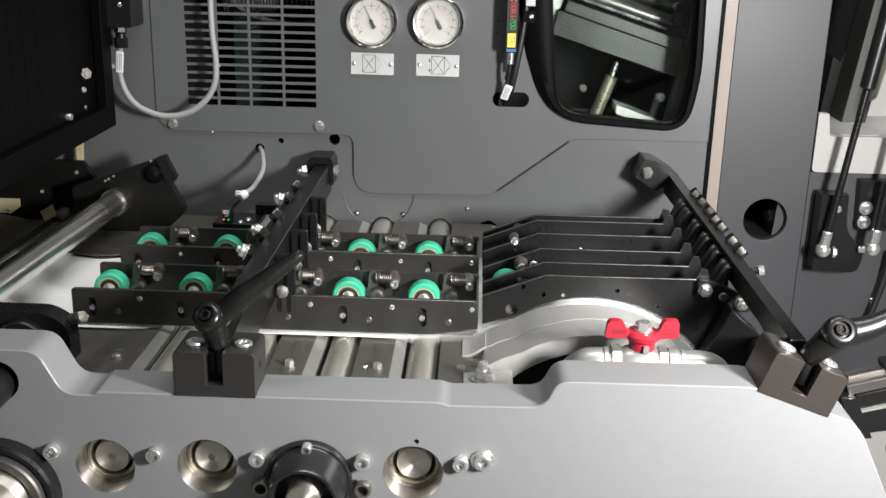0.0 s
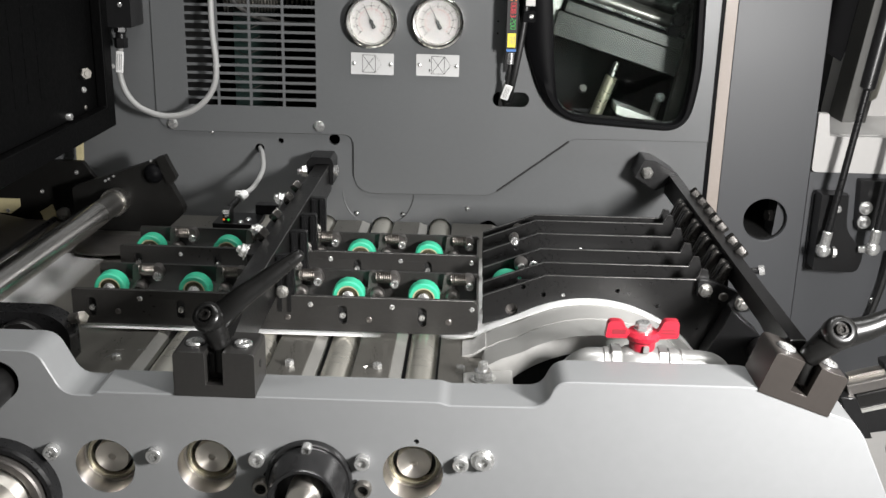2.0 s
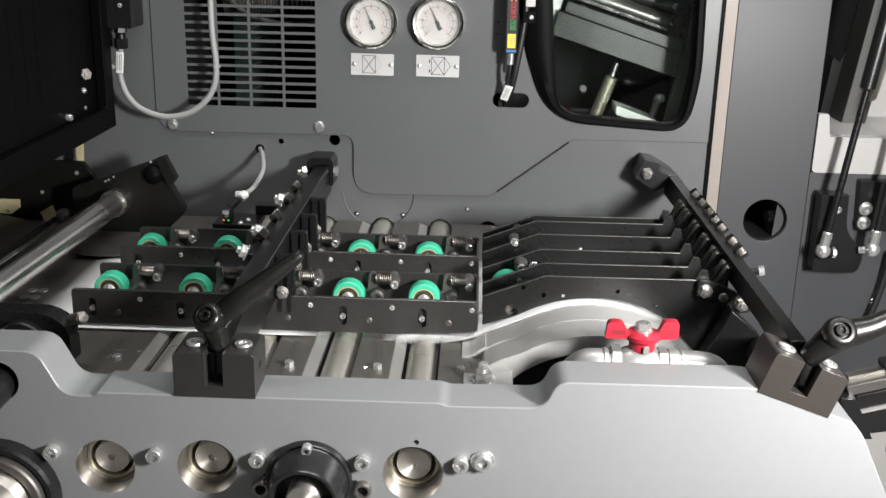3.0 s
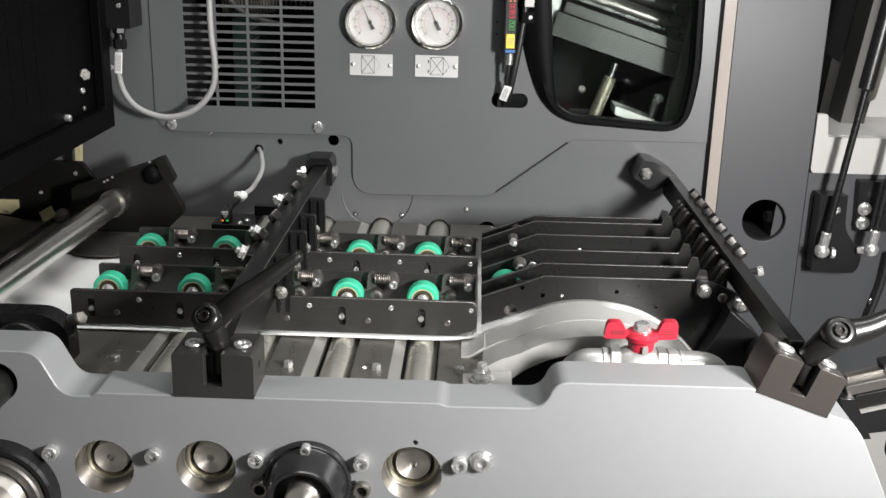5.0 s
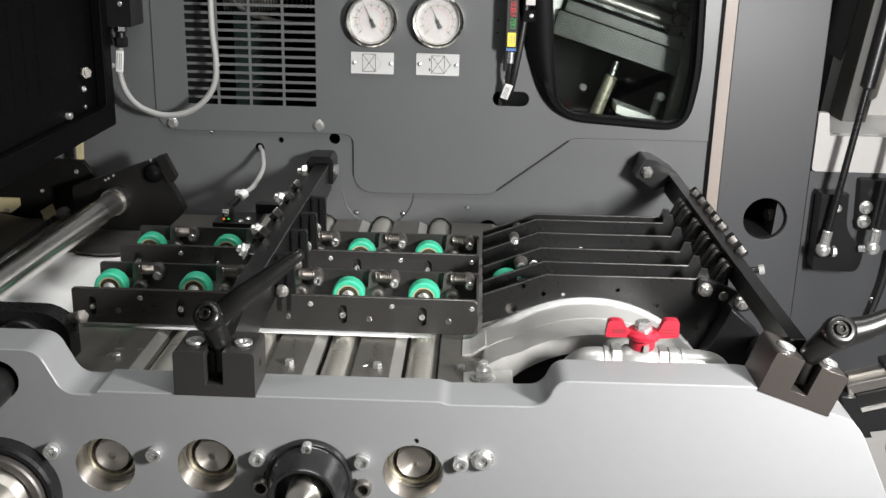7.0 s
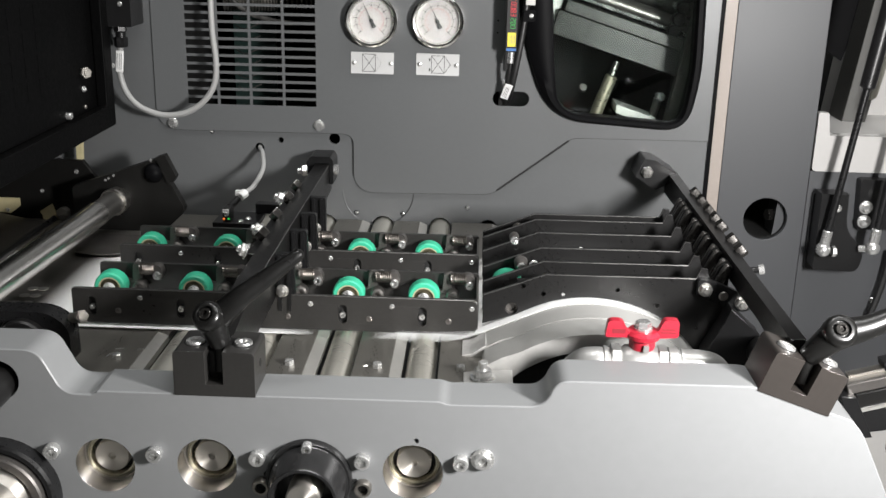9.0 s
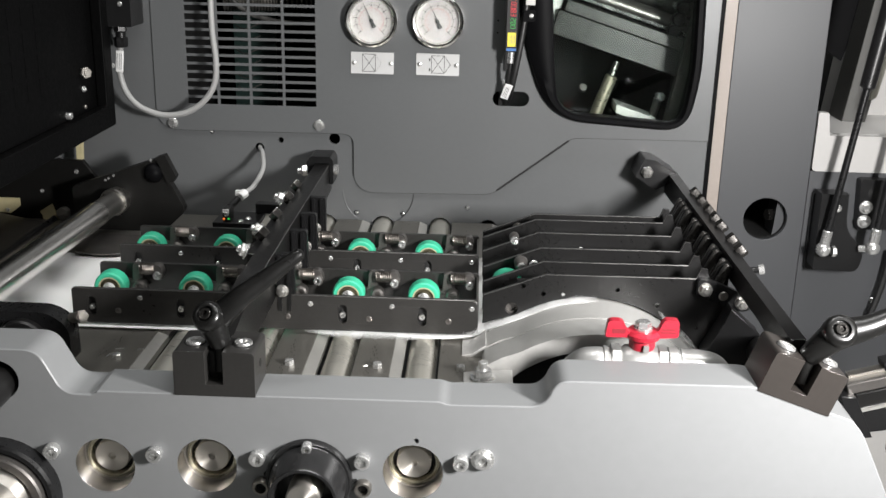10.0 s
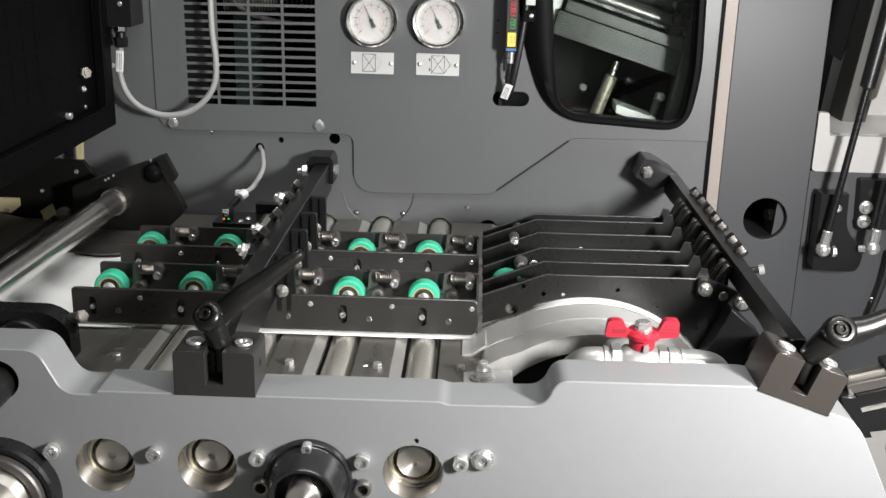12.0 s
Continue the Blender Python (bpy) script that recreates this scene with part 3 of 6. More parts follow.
def struts():
    strut(0.4515, -0.0105, 0.4905, 0.30, -0.048, 0.196)
    strut(0.5135, -0.0065, 0.5405, 0.30, -0.048, 0.16)
    t = thing("strut_bracket", (0.48, 0, 0), "black cast bracket holding the gas strut", "bracket")
    bm = B()
    prism(bm, rounded([(0.4445, -0.050, 0.006), (0.4905, -0.050, 0.004), (0.4905, 0.054, 0.002), (0.4445, 0.054, 0.002)]), -0.006, 0.002)
    child("base", bm, BLACK, t, bevel=0.001)
    bm = B()
    prism(bm, rounded([(0.446, -0.042, 0.004), (0.503, -0.044, 0.010), (0.508, -0.025, 0.004), (0.505, -0.010, 0.006), (0.482, 0.012, 0.03), (0.480, 0.0595, 0.001), (0.446, 0.0595, 0.001)]), -0.034, -0.006)
    child("boss", bm, BLACK, t, bevel=0.0015)
    pan_screw(t, (0.468, -0.034, 0.041), (0, -1, 0), 0.005, 0.002)
    hex_bolt(t, (0.463, -0.048, -0.012), (1, 0, 0), 0.007, 0.005)
    bm = B()
    rod(bm, (0.4515, -0.048, -0.0105), (0.4515, -0.03, -0.0105), 0.005, 14)
    child("pin", bm, ZINC, t)
    bm = B()
    rod(bm, (0.5, -0.04, -0.01), (0.5135, -0.048, -0.0065), 0.0045, 14)
    child("pin", bm, ZINC, t)
    t = thing("hinge_block", (0.52, 0, 0.02), "black steel hinge block with two socket screws", "bracket")
    bm = B()
    prism(bm, rounded([(0.5035, 0.0085, 0.004), (0.60, 0.0085, 0.004), (0.60, 0.075, 0.004), (0.4995, 0.075, 0.004)]), -0.014, 0.002)
    child("block", bm, BLACK, t, bevel=0.001)
    for z in (0.0385, 0.0195):
        socket_bolt(t, (0.5105, -0.014, z), (0, -1, 0), 0.0058, 0.005, washer=0.0088)
    # dark disc painted as the shade inside a tapped hole
    bm = B()
    rod(bm, (0.5145, -0.0142, 0.058), (0.5145, -0.012, 0.058), 0.004, 14)
    child("tapped_hole_disc", bm, VOID, t)
    t = thing("wall_cable", (0.55, 0, -0.06), "thin black cable down the side panel", "cable")
    bm = B()
    sweep(bm, smooth_line([(0.552, -0.012, -0.02), (0.549, -0.012, -0.06), (0.541, -0.012, -0.1), (0.53, -0.012, -0.14)]), 0.0045, 8)
    child("jacket", bm, DEEP, t)


# ---------------------------------------------------------------- front side frame
PLATE_Y0, PLATE_Y1 = -0.612, -0.571
OUTLINE = [(-0.62, 0.0618, 0), (-0.3285, 0.0624, 0.011), (-0.3105, 0.0268, 0.012), (-0.2885, 0.0268, 0.0012), (-0.2840, 0.0300, 0.0012), (-0.0195, 0.0312, 0.003), (-0.0135, 0.0288, 0.003),
           (0.0600, 0.0300, 0.012), (0.0682, 0.0520, 0.011), (0.214, 0.0530, 0.004), (0.222, 0.0512, 0.002), (0.2935, 0.0275, 0.004), (0.303, 0.016, 0.006), (0.328, -0.035, 0.01), (0.36, -0.13, 0.02), (0.38, -0.949, 0), (-0.62, -0.949, 0)]
BORES = [(-0.2825, -0.0345), (-0.2015, -0.0315), (-0.0395, -0.0305)]


def side_frame():
    t = thing("machine_bed", (0, -0.59, -0.3), "light grey painted machine bed plate with bearing bores", "machine bed")
    bm = B()
    holes = [circle(x, z, 0.0236, 40) for x, z in BORES] + [circle(-0.361, 0.036, 0.0165, 28), circle(-0.0372, -0.003, 0.0022, 10), circle(-0.1205, -0.0365, 0.02, 24)]
    chamfered(bm, rounded(OUTLINE, 7), PLATE_Y0, PLATE_Y1, holes, 0.0009)
    child("plate", bm, FRAME, t)
    for x, z in ((-0.3230, -0.0218), (-0.2420, -0.0214), (-0.1612, -0.0214), (-0.0790, -0.0208), (-0.0024, -0.0191)):
        socket_bolt(t, (x, PLATE_Y0, z), (0, -1, 0), 0.0062, 0.0068)
    socket_bolt(t, (0.0146, PLATE_Y0, -0.0165), (0, -1, 0), 0.0066, 0.0045, washer=0.0092)
    for x, z in ((-0.1588, -0.0465), (-0.0786, -0.0450)):
        bm = B()
        lathe(bm, (x, PLATE_Y0, z), (0, -1, 0), [(0.0045, -0.004), (0.0045, 0.006), (0.0062, 0.006), (0.0072, 0.004), (0.0072, 0)], 20)
        child("sleeve", bm, DULLZINC, t, "dull steel locating sleeve")
        # near-black disc darkens the sleeve's inside, as its shade would
        bm = B()
        rod(bm, (x, PLATE_Y0 - 0.0010, z), (x, PLATE_Y0 - 0.0002, z), 0.0044, 18)
        child("sleeve_dark_disc", bm, VOID, t)
    # small dark discs give the look of shaded drillings in the plate
    for x, z in ((-0.155, -0.0365), (-0.085, -0.040)):
        bm = B()
        rod(bm, (x, PLATE_Y0 - 0.0002, z), (x, PLATE_Y0 + 0.001, z), 0.0022, 10)
        child("dark_hole_disc", bm, VOID, t)
    for x, z in BORES:
        b = thing("roller_bearing", (x, PLATE_Y0, z), "steel roller shaft end in its bearing bore", "bearing", "bearings in the side frame")
        c = (x, PLATE_Y0, z)
        bm = B()
        lathe(bm, c, (0, 1, 0), [(0.0236, 0.0003), (0.0234, 0.0006), (0.0230, 0.0172), (0.0222, 0.0176), (0.0220, 0.0162), (0.0212, 0.0162), (0.0209, 0.0190), (0.0205, 0.0195)], 64)
        child("bore_lining", bm, BORE, b)
        bm = B()
        lathe(bm, c, (0, 1, 0), [(0.0206, 0.0188), (0.0203, 0.0172), (0.0194, 0.0172), (0.0192, 0.0182), (0.0187, 0.0182), (0.0185, 0.0160), (0.0174, 0.0160), (0.0170, 0.0172), (0.0168, 0.0260)], 56)
        child("outer_race", bm, BRASS, b, "yellowish bearing race")
        bm = B()
        lathe(bm, c, (0, 1, 0), [(0.0170, 0.026), (0.0, 0.0262)], 40)
        child("seal", bm, DEEP, b)
        bm = B()
        lathe(bm, c, (0, 1, 0), [(0.0138, 0.026), (0.0138, 0.0165), (0.0131, 0.0155), (0.0030, 0.0155), (0.0024, 0.018), (0, 0.019)], 40)
        child("shaft_end", bm, SHAFT, b)
    # black flange housing
    b = thing("flange_housing", (-0.1205, PLATE_Y0, -0.0385), "black round flange housing with a steel shaft end", "flange")
    c = (-0.1208, PLATE_Y0, -0.0385)
    bm = B()
    lathe(bm, c, (0, -1, 0), [(0.0340, 0), (0.0340, 0.005), (0.0328, 0.0070), (0.0312, 0.0070), (0.0302, 0.0085), (0.0272, 0.033), (0.0260, 0.035), (0.0238, 0.035), (0.0228, 0.033), (0.0222, 0.012), (0, 0.012)], 56)
    child("housing", bm, HOUSING, b)
    bm = B()
    lathe(bm, c, (0, -1, 0), [(0.0132, 0.012), (0.0132, 0.033), (0.0122, 0.034), (0.0025, 0.034), (0.002, 0.029), (0, 0.029)], 36)
    child("shaft_end", bm, SHAFT, b)
    socket_bolt(b, (-0.1208, PLATE_Y0 - 0.0070, -0.0385 + 0.0318), (0, -1, 0), 0.0040, 0.008)
    # large pulley at the left
    b = thing("drive_pulley", (-0.3668, PLATE_Y0, -0.0605), "large black pulley with a bright steel hub", "pulley")
    c = (-0.3668, PLATE_Y0, -0.0605)
    bm = B()
    lathe(bm, c, (0, -1, 0), [(0.0478, 0), (0.0478, 0.012), (0.0455, 0.014), (0.0420, 0.014), (0.0412, 0.012), (0.0408, 0.010), (0, 0.010)], 56)
    child("rim", bm, GLOSS, b)
    bm = B()
    lathe(bm, c, (0, -1, 0), [(0.0400, 0.0102), (0.0400, 0.018), (0.0385, 0.0195), (0.0335, 0.0195), (0.0325, 0.0175), (0.0310, 0.0175), (0.0310, 0.0102)], 56)
    child("retaining_ring", bm, SATIN, b, "dark steel retaining ring")
    bm = B()
    lathe(bm, c, (0, -1, 0), [(0.0285, 0.0102), (0.0285, 0.027), (0.0272, 0.029), (0.012, 0.029), (0.0115, 0.035), (0, 0.035)], 48)
    child("hub", bm, SHAFT, b)
    # shaft that passes through the frame at the left
    b = thing("cross_shaft", (-0.361, -0.6, 0.036), "dark round shaft through an opening in the frame", "shaft")
    bm = B()
    rod(bm, (-0.368, -0.700, 0.026), (-0.361, -0.560, 0.034), 0.0145, 28, 0.002)
    child("shaft", bm, BLACKBLUE, b)


# ---------------------------------------------------------------- transport table
ROLLER_X = (-0.2715, -0.195, -0.1185, -0.0420)


def table():
    for x in ROLLER_X:
        t = thing("transport_roller", (x, -0.3, -0.0145), "bright steel transport roller", "roller", "transport rollers")
        bm = B()
        rod(bm, (x, -0.5705, -0.0145), (x, 0.02, -0.0145), 0.0138, 40, 0.001)
        child("barrel", bm, ROLLERSTEEL, t)
        SPIN.append(t)
    edges = (-0.52, *ROLLER_X, 0.0375)
    for i, (a, b) in enumerate(zip(edges, edges[1:])):
        lo, hi = a + (0.0165 if i else 0.0), b - (0.0165 if i < 4 else 0.0)
        t = thing("table_plate", ((lo + hi) / 2, -0.3, -0.005), "dark oiled steel table plate with a milled edge", "plate", "table plates")
        bm = B()
        top = -0.0018
        prism(bm, [(lo, top), (hi - 0.010, top), (hi - 0.010, top - 0.01), (lo, top - 0.01)], -0.5705, -0.006)
        child("plate", bm, PLATESTEEL, t, bevel=0.0006)
        bm = B()
        prism(bm, [(hi - 0.0098, top - 0.0002), (hi, top - 0.0042), (hi, top - 0.01), (hi - 0.0098, top - 0.01)], -0.5705, -0.006)
        child("milled_edge", bm, EDGESTEEL, t, "bright milled edge")
        bx = {0: -0.316, 1: -0.236, 2: -0.1595, 3: -0.0803, 4: -0.0056}[i]
        hex_bolt(t, (bx, -0.479, top), (0, 0, 1), 0.0045, 0.0045)
        if i in (0, 3):
            bm = B()
            for k, (dx, dy, ang) in enumerate(((-0.004, 0.02, 10), (0.016, 0.021, 22), (-0.009, 0.005, 80)) if i == 0 else ((-0.009, 0.003, 25),)):
                m = Matrix.Translation((bx + dx, -0.479 + dy, top + 0.0004)) @ Matrix.Rotation(radians(ang), 4, "Z")
                box(bm, (-0.004, -0.0005, -0.0003), (0.004, 0.0005, 0.0003), m)
            child("scribe_mark", bm, ZINC, t, "bright scribed marks")
    # suction holes in the infeed plate
    t = thing("suction_strip", (-0.5, -0.33, 0), "dull steel infeed plate with bright suction holes", "plate")
    bm = B()
    box(bm, (-0.60, -0.5, -0.012), (-0.4, -0.02, -0.0012))
    child("plate", bm, PLATESTEEL, t, bevel=0.0006)
    for k in range(8):
        bm = B()
        lathe(bm, (-0.452 - 0.011 * (k % 2), -0.31 - 0.021 * (k // 2), -0.0012), (0, 0, 1), [(0.0055, 0), (0.0055, 0.0005), (0, 0.0005)], 16)
        child("suction_hole", bm, EDGESTEEL, t)


# ---------------------------------------------------------------- pressure roller rails
def roller_rail(y0, y1, top, xs, post_x):
    t = thing("pressure_roller_rail", (-0.19, (y0 + y1) / 2, 0), "black steel rail pair with sprung green pressure rollers", "roller rail", "roller rails")
    L, R = -0.381, 0.0095
    bm = B()
    slots = [slot(x - 0.0015, 0.0205, 0.0082, 0.0190) for x in xs]
    prism(bm, rounded([(L, 0.0035, 0.002), (R - 0.004, 0.0035, 0.004), (R, 0.014, 0.006), (R, top, 0.004), (L, top, 0.003)]), y0, y0 + 0.004, slots)
    child("front_plate", bm, RAIL, t, bevel=0.0005)
    bm = B()
    sweep(bm, [(L + 0.004, y0 + 0.0002, top - 0.0002), (R - 0.005, y0 + 0.0002, top - 0.0002), (R - 0.0008, y0 + 0.0002, top - 0.004), (R - 0.0002, y0 + 0.0002, 0.016)], 0.00028, 6)
    child("worn_edge", bm, WORN, t, "bare worn plate edge")
    bm = B()
    prism(bm, rounded([(L, 0.0035, 0.002), (R, 0.0035, 0.002), (R, top, 0.003), (L, top, 0.003)]), y1, y1 + 0.004)
    child("back_plate", bm, RAIL, t, bevel=0.0005)
    bm = B()
    box(bm, (R - 0.0022, y0 + 0.0045, 0.004), (R - 0.0002, y1, top - 0.003))
    child("end_plate", bm, SATIN, t, "satin steel end plate")
    for i, x in enumerate(xs):
        socket_bolt(t, (x - 0.0020, y0 + 0.0044, 0.0190), (0, -1, 0), 0.0029, 0.0034, name="slot_pin")
        pan_screw(t, (x + 0.0455, y0, 0.030), (0, -1, 0), 0.0026, 0.0012)
        pan_screw(t, (x + 0.0235, y0, 0.0165), (0, -1, 0), 0.0030, 0.0008, mat=SATIN, name="rivet")
        yc, zc = y1 - 0.017, 0.0196
        ys = y1 - 0.008
        bm = B()
        box(bm, (x - 0.0075, y0 + 0.0046, 0.009), (x + 0.0045, y0 + 0.0066, 0.032))
        child("slide_block", bm, DEEP, t)
        w = part("roller", lathe(B(), (0, -0.008, 0), (0, 1, 0), [(0.0112, 0), (0.0146, 0), (0.0160, 0.0016), (0.0160, 0.0144), (0.0146, 0.016), (0.0112, 0.016)], 44), GREEN, t, "green polyurethane tyre")
        w.location = Vector((x - 0.003, yc, zc)) - t.location
        SPIN.append(w)
        part("core", lathe(B(), (0, -0.0082, 0), (0, 1, 0), [(0.0098, 0.0012), (0.0100, 0), (0.0113, 0), (0.0113, 0.0164), (0.0098, 0.0164)], 36), AMBER, w, "cream roller core")
        part("bearing", lathe(B(), (0, -0.0080, 0), (0, 1, 0), [(0.0, 0.0), (0.0065, 0.0), (0.0068, 0.002), (0.0098, 0.0022), (0.0098, 0.015)], 32), BEARING, w)
        hex_bolt(t, (x - 0.003, yc - 0.0085, zc), (0, -1, 0), 0.0050, 0.004, turn=0.4, washer=0.0062)
        # rocker arm, spring and its post
        bm = B()
        prism(bm, rounded([(x - 0.003, zc - 0.007, 0.004), (x + 0.022, zc - 0.010, 0.004), (x + 0.0245, zc + 0.004, 0.002), (x + 0.0235, zc + 0.021, 0.003), (x + 0.0165, zc + 0.021, 0.003), (x + 0.0150, zc + 0.002, 0.002), (x - 0.003, zc + 0.007, 0.004)]), ys + 0.0005, ys + 0.0065)
        child("rocker_arm", bm, SATIN, t, "dull sintered steel rocker arm", bevel=0.0008)
        bm = B()
        lathe(bm, (x + 0.0255, ys + 0.000, zc - 0.001), (0, -1, 0), [(0.0068, 0), (0.0068, 0.010), (0.0052, 0.0115), (0.003, 0.0115), (0.0025, 0.008), (0, 0.008)], 20)
        child("pivot_boss", bm, SATIN, t)
        bm = B()
        coil(bm, (x + 0.0235, ys, zc + 0.0155), (x + 0.0395, ys, zc + 0.0160), 0.0054, 0.0008, 8, 12, 5)
        child("spring", bm, SPRING, t, "small steel coil spring")
        bm = B()
        rod(bm, (x + 0.022, ys, zc + 0.0155), (x + 0.042, ys, zc + 0.0160), 0.0022, 10)
        child("spring_guide", bm, BLACK, t)
        px = x + post_x
        bm = B()
        prism(bm, rounded([(px - 0.003, zc + 0.006, 0.002), (px + 0.005, zc + 0.004, 0.003), (px + 0.0080, zc + 0.013, 0.003), (px + 0.004, zc + 0.0210, 0.003), (px - 0.003, zc + 0.0210, 0.002)]), ys - 0.003, y1)
        child("spring_post", bm, SATIN, t, bevel=0.0008)
        socket_bolt(t, (px + 0.0020, ys - 0.003, zc + 0.0105), (0, -1, 0), 0.0040, 0.004, name="post_bolt")
    return t


def rails():
    roller_rail(-0.409, -0.331, 0.0385, (-0.3605, -0.2745, -0.1965, -0.1185, -0.0425), 0.0405)
    roller_rail(-0.269, -0.1985, 0.0385, (-0.3600, -0.2725, -0.1965, -0.1205, -0.0440), 0.0405)


# ---------------------------------------------------------------- curved delivery section
DRUM_X, DRUM_Z, DRUM_R = 0.1150, -0.0895, 0.130


def arc(r, a0, a1, n=40):
    return [(DRUM_X + r * math.cos(radians(a0 + (a1 - a0) * i / n)), DRUM_Z + r * math.sin(radians(a0 + (a1 - a0) * i / n))) for i in range(n + 1)]


def blade_outline():
    under = [(0.0135, 0.0125)] + [(x, z + 0.0022) for x, z in arc(DRUM_R, 122, 36, 30)]
    return under + [(0.241, -0.008), (0.243, 0.030), (0.236, 0.052), (0.2255, 0.0655), (0.2235, 0.0740), (0.2175, 0.0745), (0.2135, 0.0645), (0.0722, 0.0640), (0.0135, 0.0415)]


def delivery():
    t = thing("curved_guide", (DRUM_X, -0.25, DRUM_Z), "grey cast arched paper guide with stepped front rings", "paper guide")
    bm = B()
    lead = [(-0.012, -0.0035), (0.004, 0.0), (0.0135, 0.0065), (0.030, 0.0155)]
    prism(bm, lead + arc(DRUM_R, 122, 8, 50) + arc(DRUM_R - 0.008, 8, 122, 50) + [(0.03, 0.006), (0.0135, -0.004), (0.0, -0.012), (-0.012, -0.0135)], -0.448, -0.178)
    child("arched_sheet", bm, CAST, t, bevel=0.0008)
    bm = B()
    prism(bm, [(0.0135, 0.000), (0.0155, 0.0062), (0.030, 0.0145)] + arc(0.1296, 121, 8, 50) + arc(0.1135, 8, 131, 50) + [(0.036, -0.010), (0.018, -0.012)], -0.487, -0.4495)
    child("front_ring", bm, CAST, t, bevel=0.0012)
    bm = B()
    prism(bm, [(-0.003, -0.0125), (0.042, -0.0125), (0.0400, 0.0046), (-0.003, 0.0006)], -0.545, -0.4875)
    child("mounting_foot", bm, CAST, t, bevel=0.001)
    hex_bolt(t, (0.0142, -0.502, 0.0021), (0, 0, 1), 0.0084, 0.0085, washer=0.0115, stud=0.007)
    bm = B()
    prism(bm, [(-0.0050, -0.0008), (0.0045, 0.0014), (0.0135, 0.0079), (0.0170, 0.0099), (0.0172, 0.0090), (0.0137, 0.0068), (0.0048, 0.0004), (-0.0050, -0.0018)], -0.4486, -0.4105)
    child("shim_plate", bm, SHIM, t, "bright steel shim plate", bevel=0.0006)
    # added sheet; its near-black colour paints the shade under the arch
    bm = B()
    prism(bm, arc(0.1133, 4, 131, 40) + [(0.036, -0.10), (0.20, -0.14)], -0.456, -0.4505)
    child("inner_sheet", bm, VOID, t, "near-black sheet standing for the unlit space below the arch")
    for i, y in enumerate((-0.4005, -0.3615, -0.317, -0.263, -0.212, -0.189)):
        b = thing("guide_blade", (0.12, y, 0.03), "black steel arched guide blade with drilled holes", "guide blade", "arched guide blades")
        holes = [circle(0.0410, 0.0288, 0.0060, 20), circle(0.0510, 0.0520, 0.0024, 10), circle(0.0705, 0.0448, 0.0025, 10)] if i == 0 else [circle(0.049, 0.0465, 0.0024, 10)]
        if i == 0:
            holes += [circle(0.0895, 0.0445, 0.0022, 10), circle(0.1405, 0.0510, 0.0022, 10), circle(0.1790, 0.0370, 0.0022, 10)]
        bm = B()
        prism(bm, blade_outline(), y, y + 0.0045, holes)
        child("blade", bm, BLADE, b)
        bm = B()
        sweep(bm, [(0.0140, y + 0.0003, 0.0416), (0.0722, y + 0.0003, 0.0640), (0.2135, y + 0.0003, 0.0645), (0.2173, y + 0.0003, 0.0742)], 0.00045, 6)
        child("worn_edge", bm, WORN, b, "bare worn top edge")
        if i in (1, 2, 3):
            pan_screw(b, (0.118, y, 0.0475), (0, -1, 0), 0.0026, 0.001)
        if i == 0:
            # added black strip so that the small holes look dark inside
            bm = B()
            box(bm, (0.046, y + 0.0047, 0.0412), (0.20, y + 0.0060, 0.0575))
            child("hole_darkening_strip", bm, BLACK, b)
            # added ring and disc hide the bright paper behind the large hole
            bm = B()
            ring(bm, (0.0410, y + 0.0047, 0.0288), (0, 1, 0), 0.0045, 0.0070, 0.004, 24)
            rod(bm, (0.0410, y + 0.0080, 0.0288), (0.0410, y + 0.0095, 0.0288), 0.0068, 20)
            child("hole_darkening_disc", bm, SATIN, b, "added dark ring and disc that keep the hole dark")
            socket_bolt(b, (0.0895, y + 0.002, 0.0445), (0, -1, 0), 0.0018, 0.001)
    b = thing("single_pressure_roller", (0.047, -0.315, 0.03), "green pressure roller between the guide blades", "roller")
    w = part("roller", lathe(B(), (0, -0.007, 0), (0, 1, 0), [(0.0, 0), (0.0112, 0), (0.0146, 0), (0.0158, 0.0018), (0.0158, 0.0135), (0.0146, 0.015), (0.0, 0.015)], 40), GREEN, b, "green polyurethane tyre")
    w.location = Vector((0.0380, -0.335, 0.0300)) - b.location
    SPIN.append(w)
    bm = B()
    prism(bm, rounded([(0.040, 0.02, 0.004), (0.072, 0.034, 0.004), (0.072, 0.052, 0.006), (0.058, 0.052, 0.006), (0.055, 0.04, 0.003)]), -0.312, -0.304)
    child("rocker_arm", bm, SATIN, b, bevel=0.0008)
    socket_bolt(b, (0.0655, -0.312, 0.0455), (0, -1, 0), 0.0052, 0.006)
    for at, r in (((0.0515, -0.3400, 0.0515), 0.0070), ((0.0458, -0.2850, 0.0620), 0.0052)):
        bm = B()
        lathe(bm, at, (0, 1, 0), [(0.0, 0), (r * 0.62, 0), (r, 0.006), (r, 0.014), (0, 0.014)], 24)
        child("boss", bm, SATIN, b)
        socket_bolt(b, at, (0, -1, 0), 0.0040, 0.003)
    pan_screw(b, (0.0455, -0.3175, 0.0698), (0, -1, 0), 0.0030, 0.002)
    bm = B()
    lathe(bm, (0.053, -0.19, 0.048), (0, -1, 0), [(0, 0), (0.006, 0), (0.006, 0.003), (0.004, 0.004), (0, 0.004)], 16)
    child("spacer", bm, DULLZINC, b)


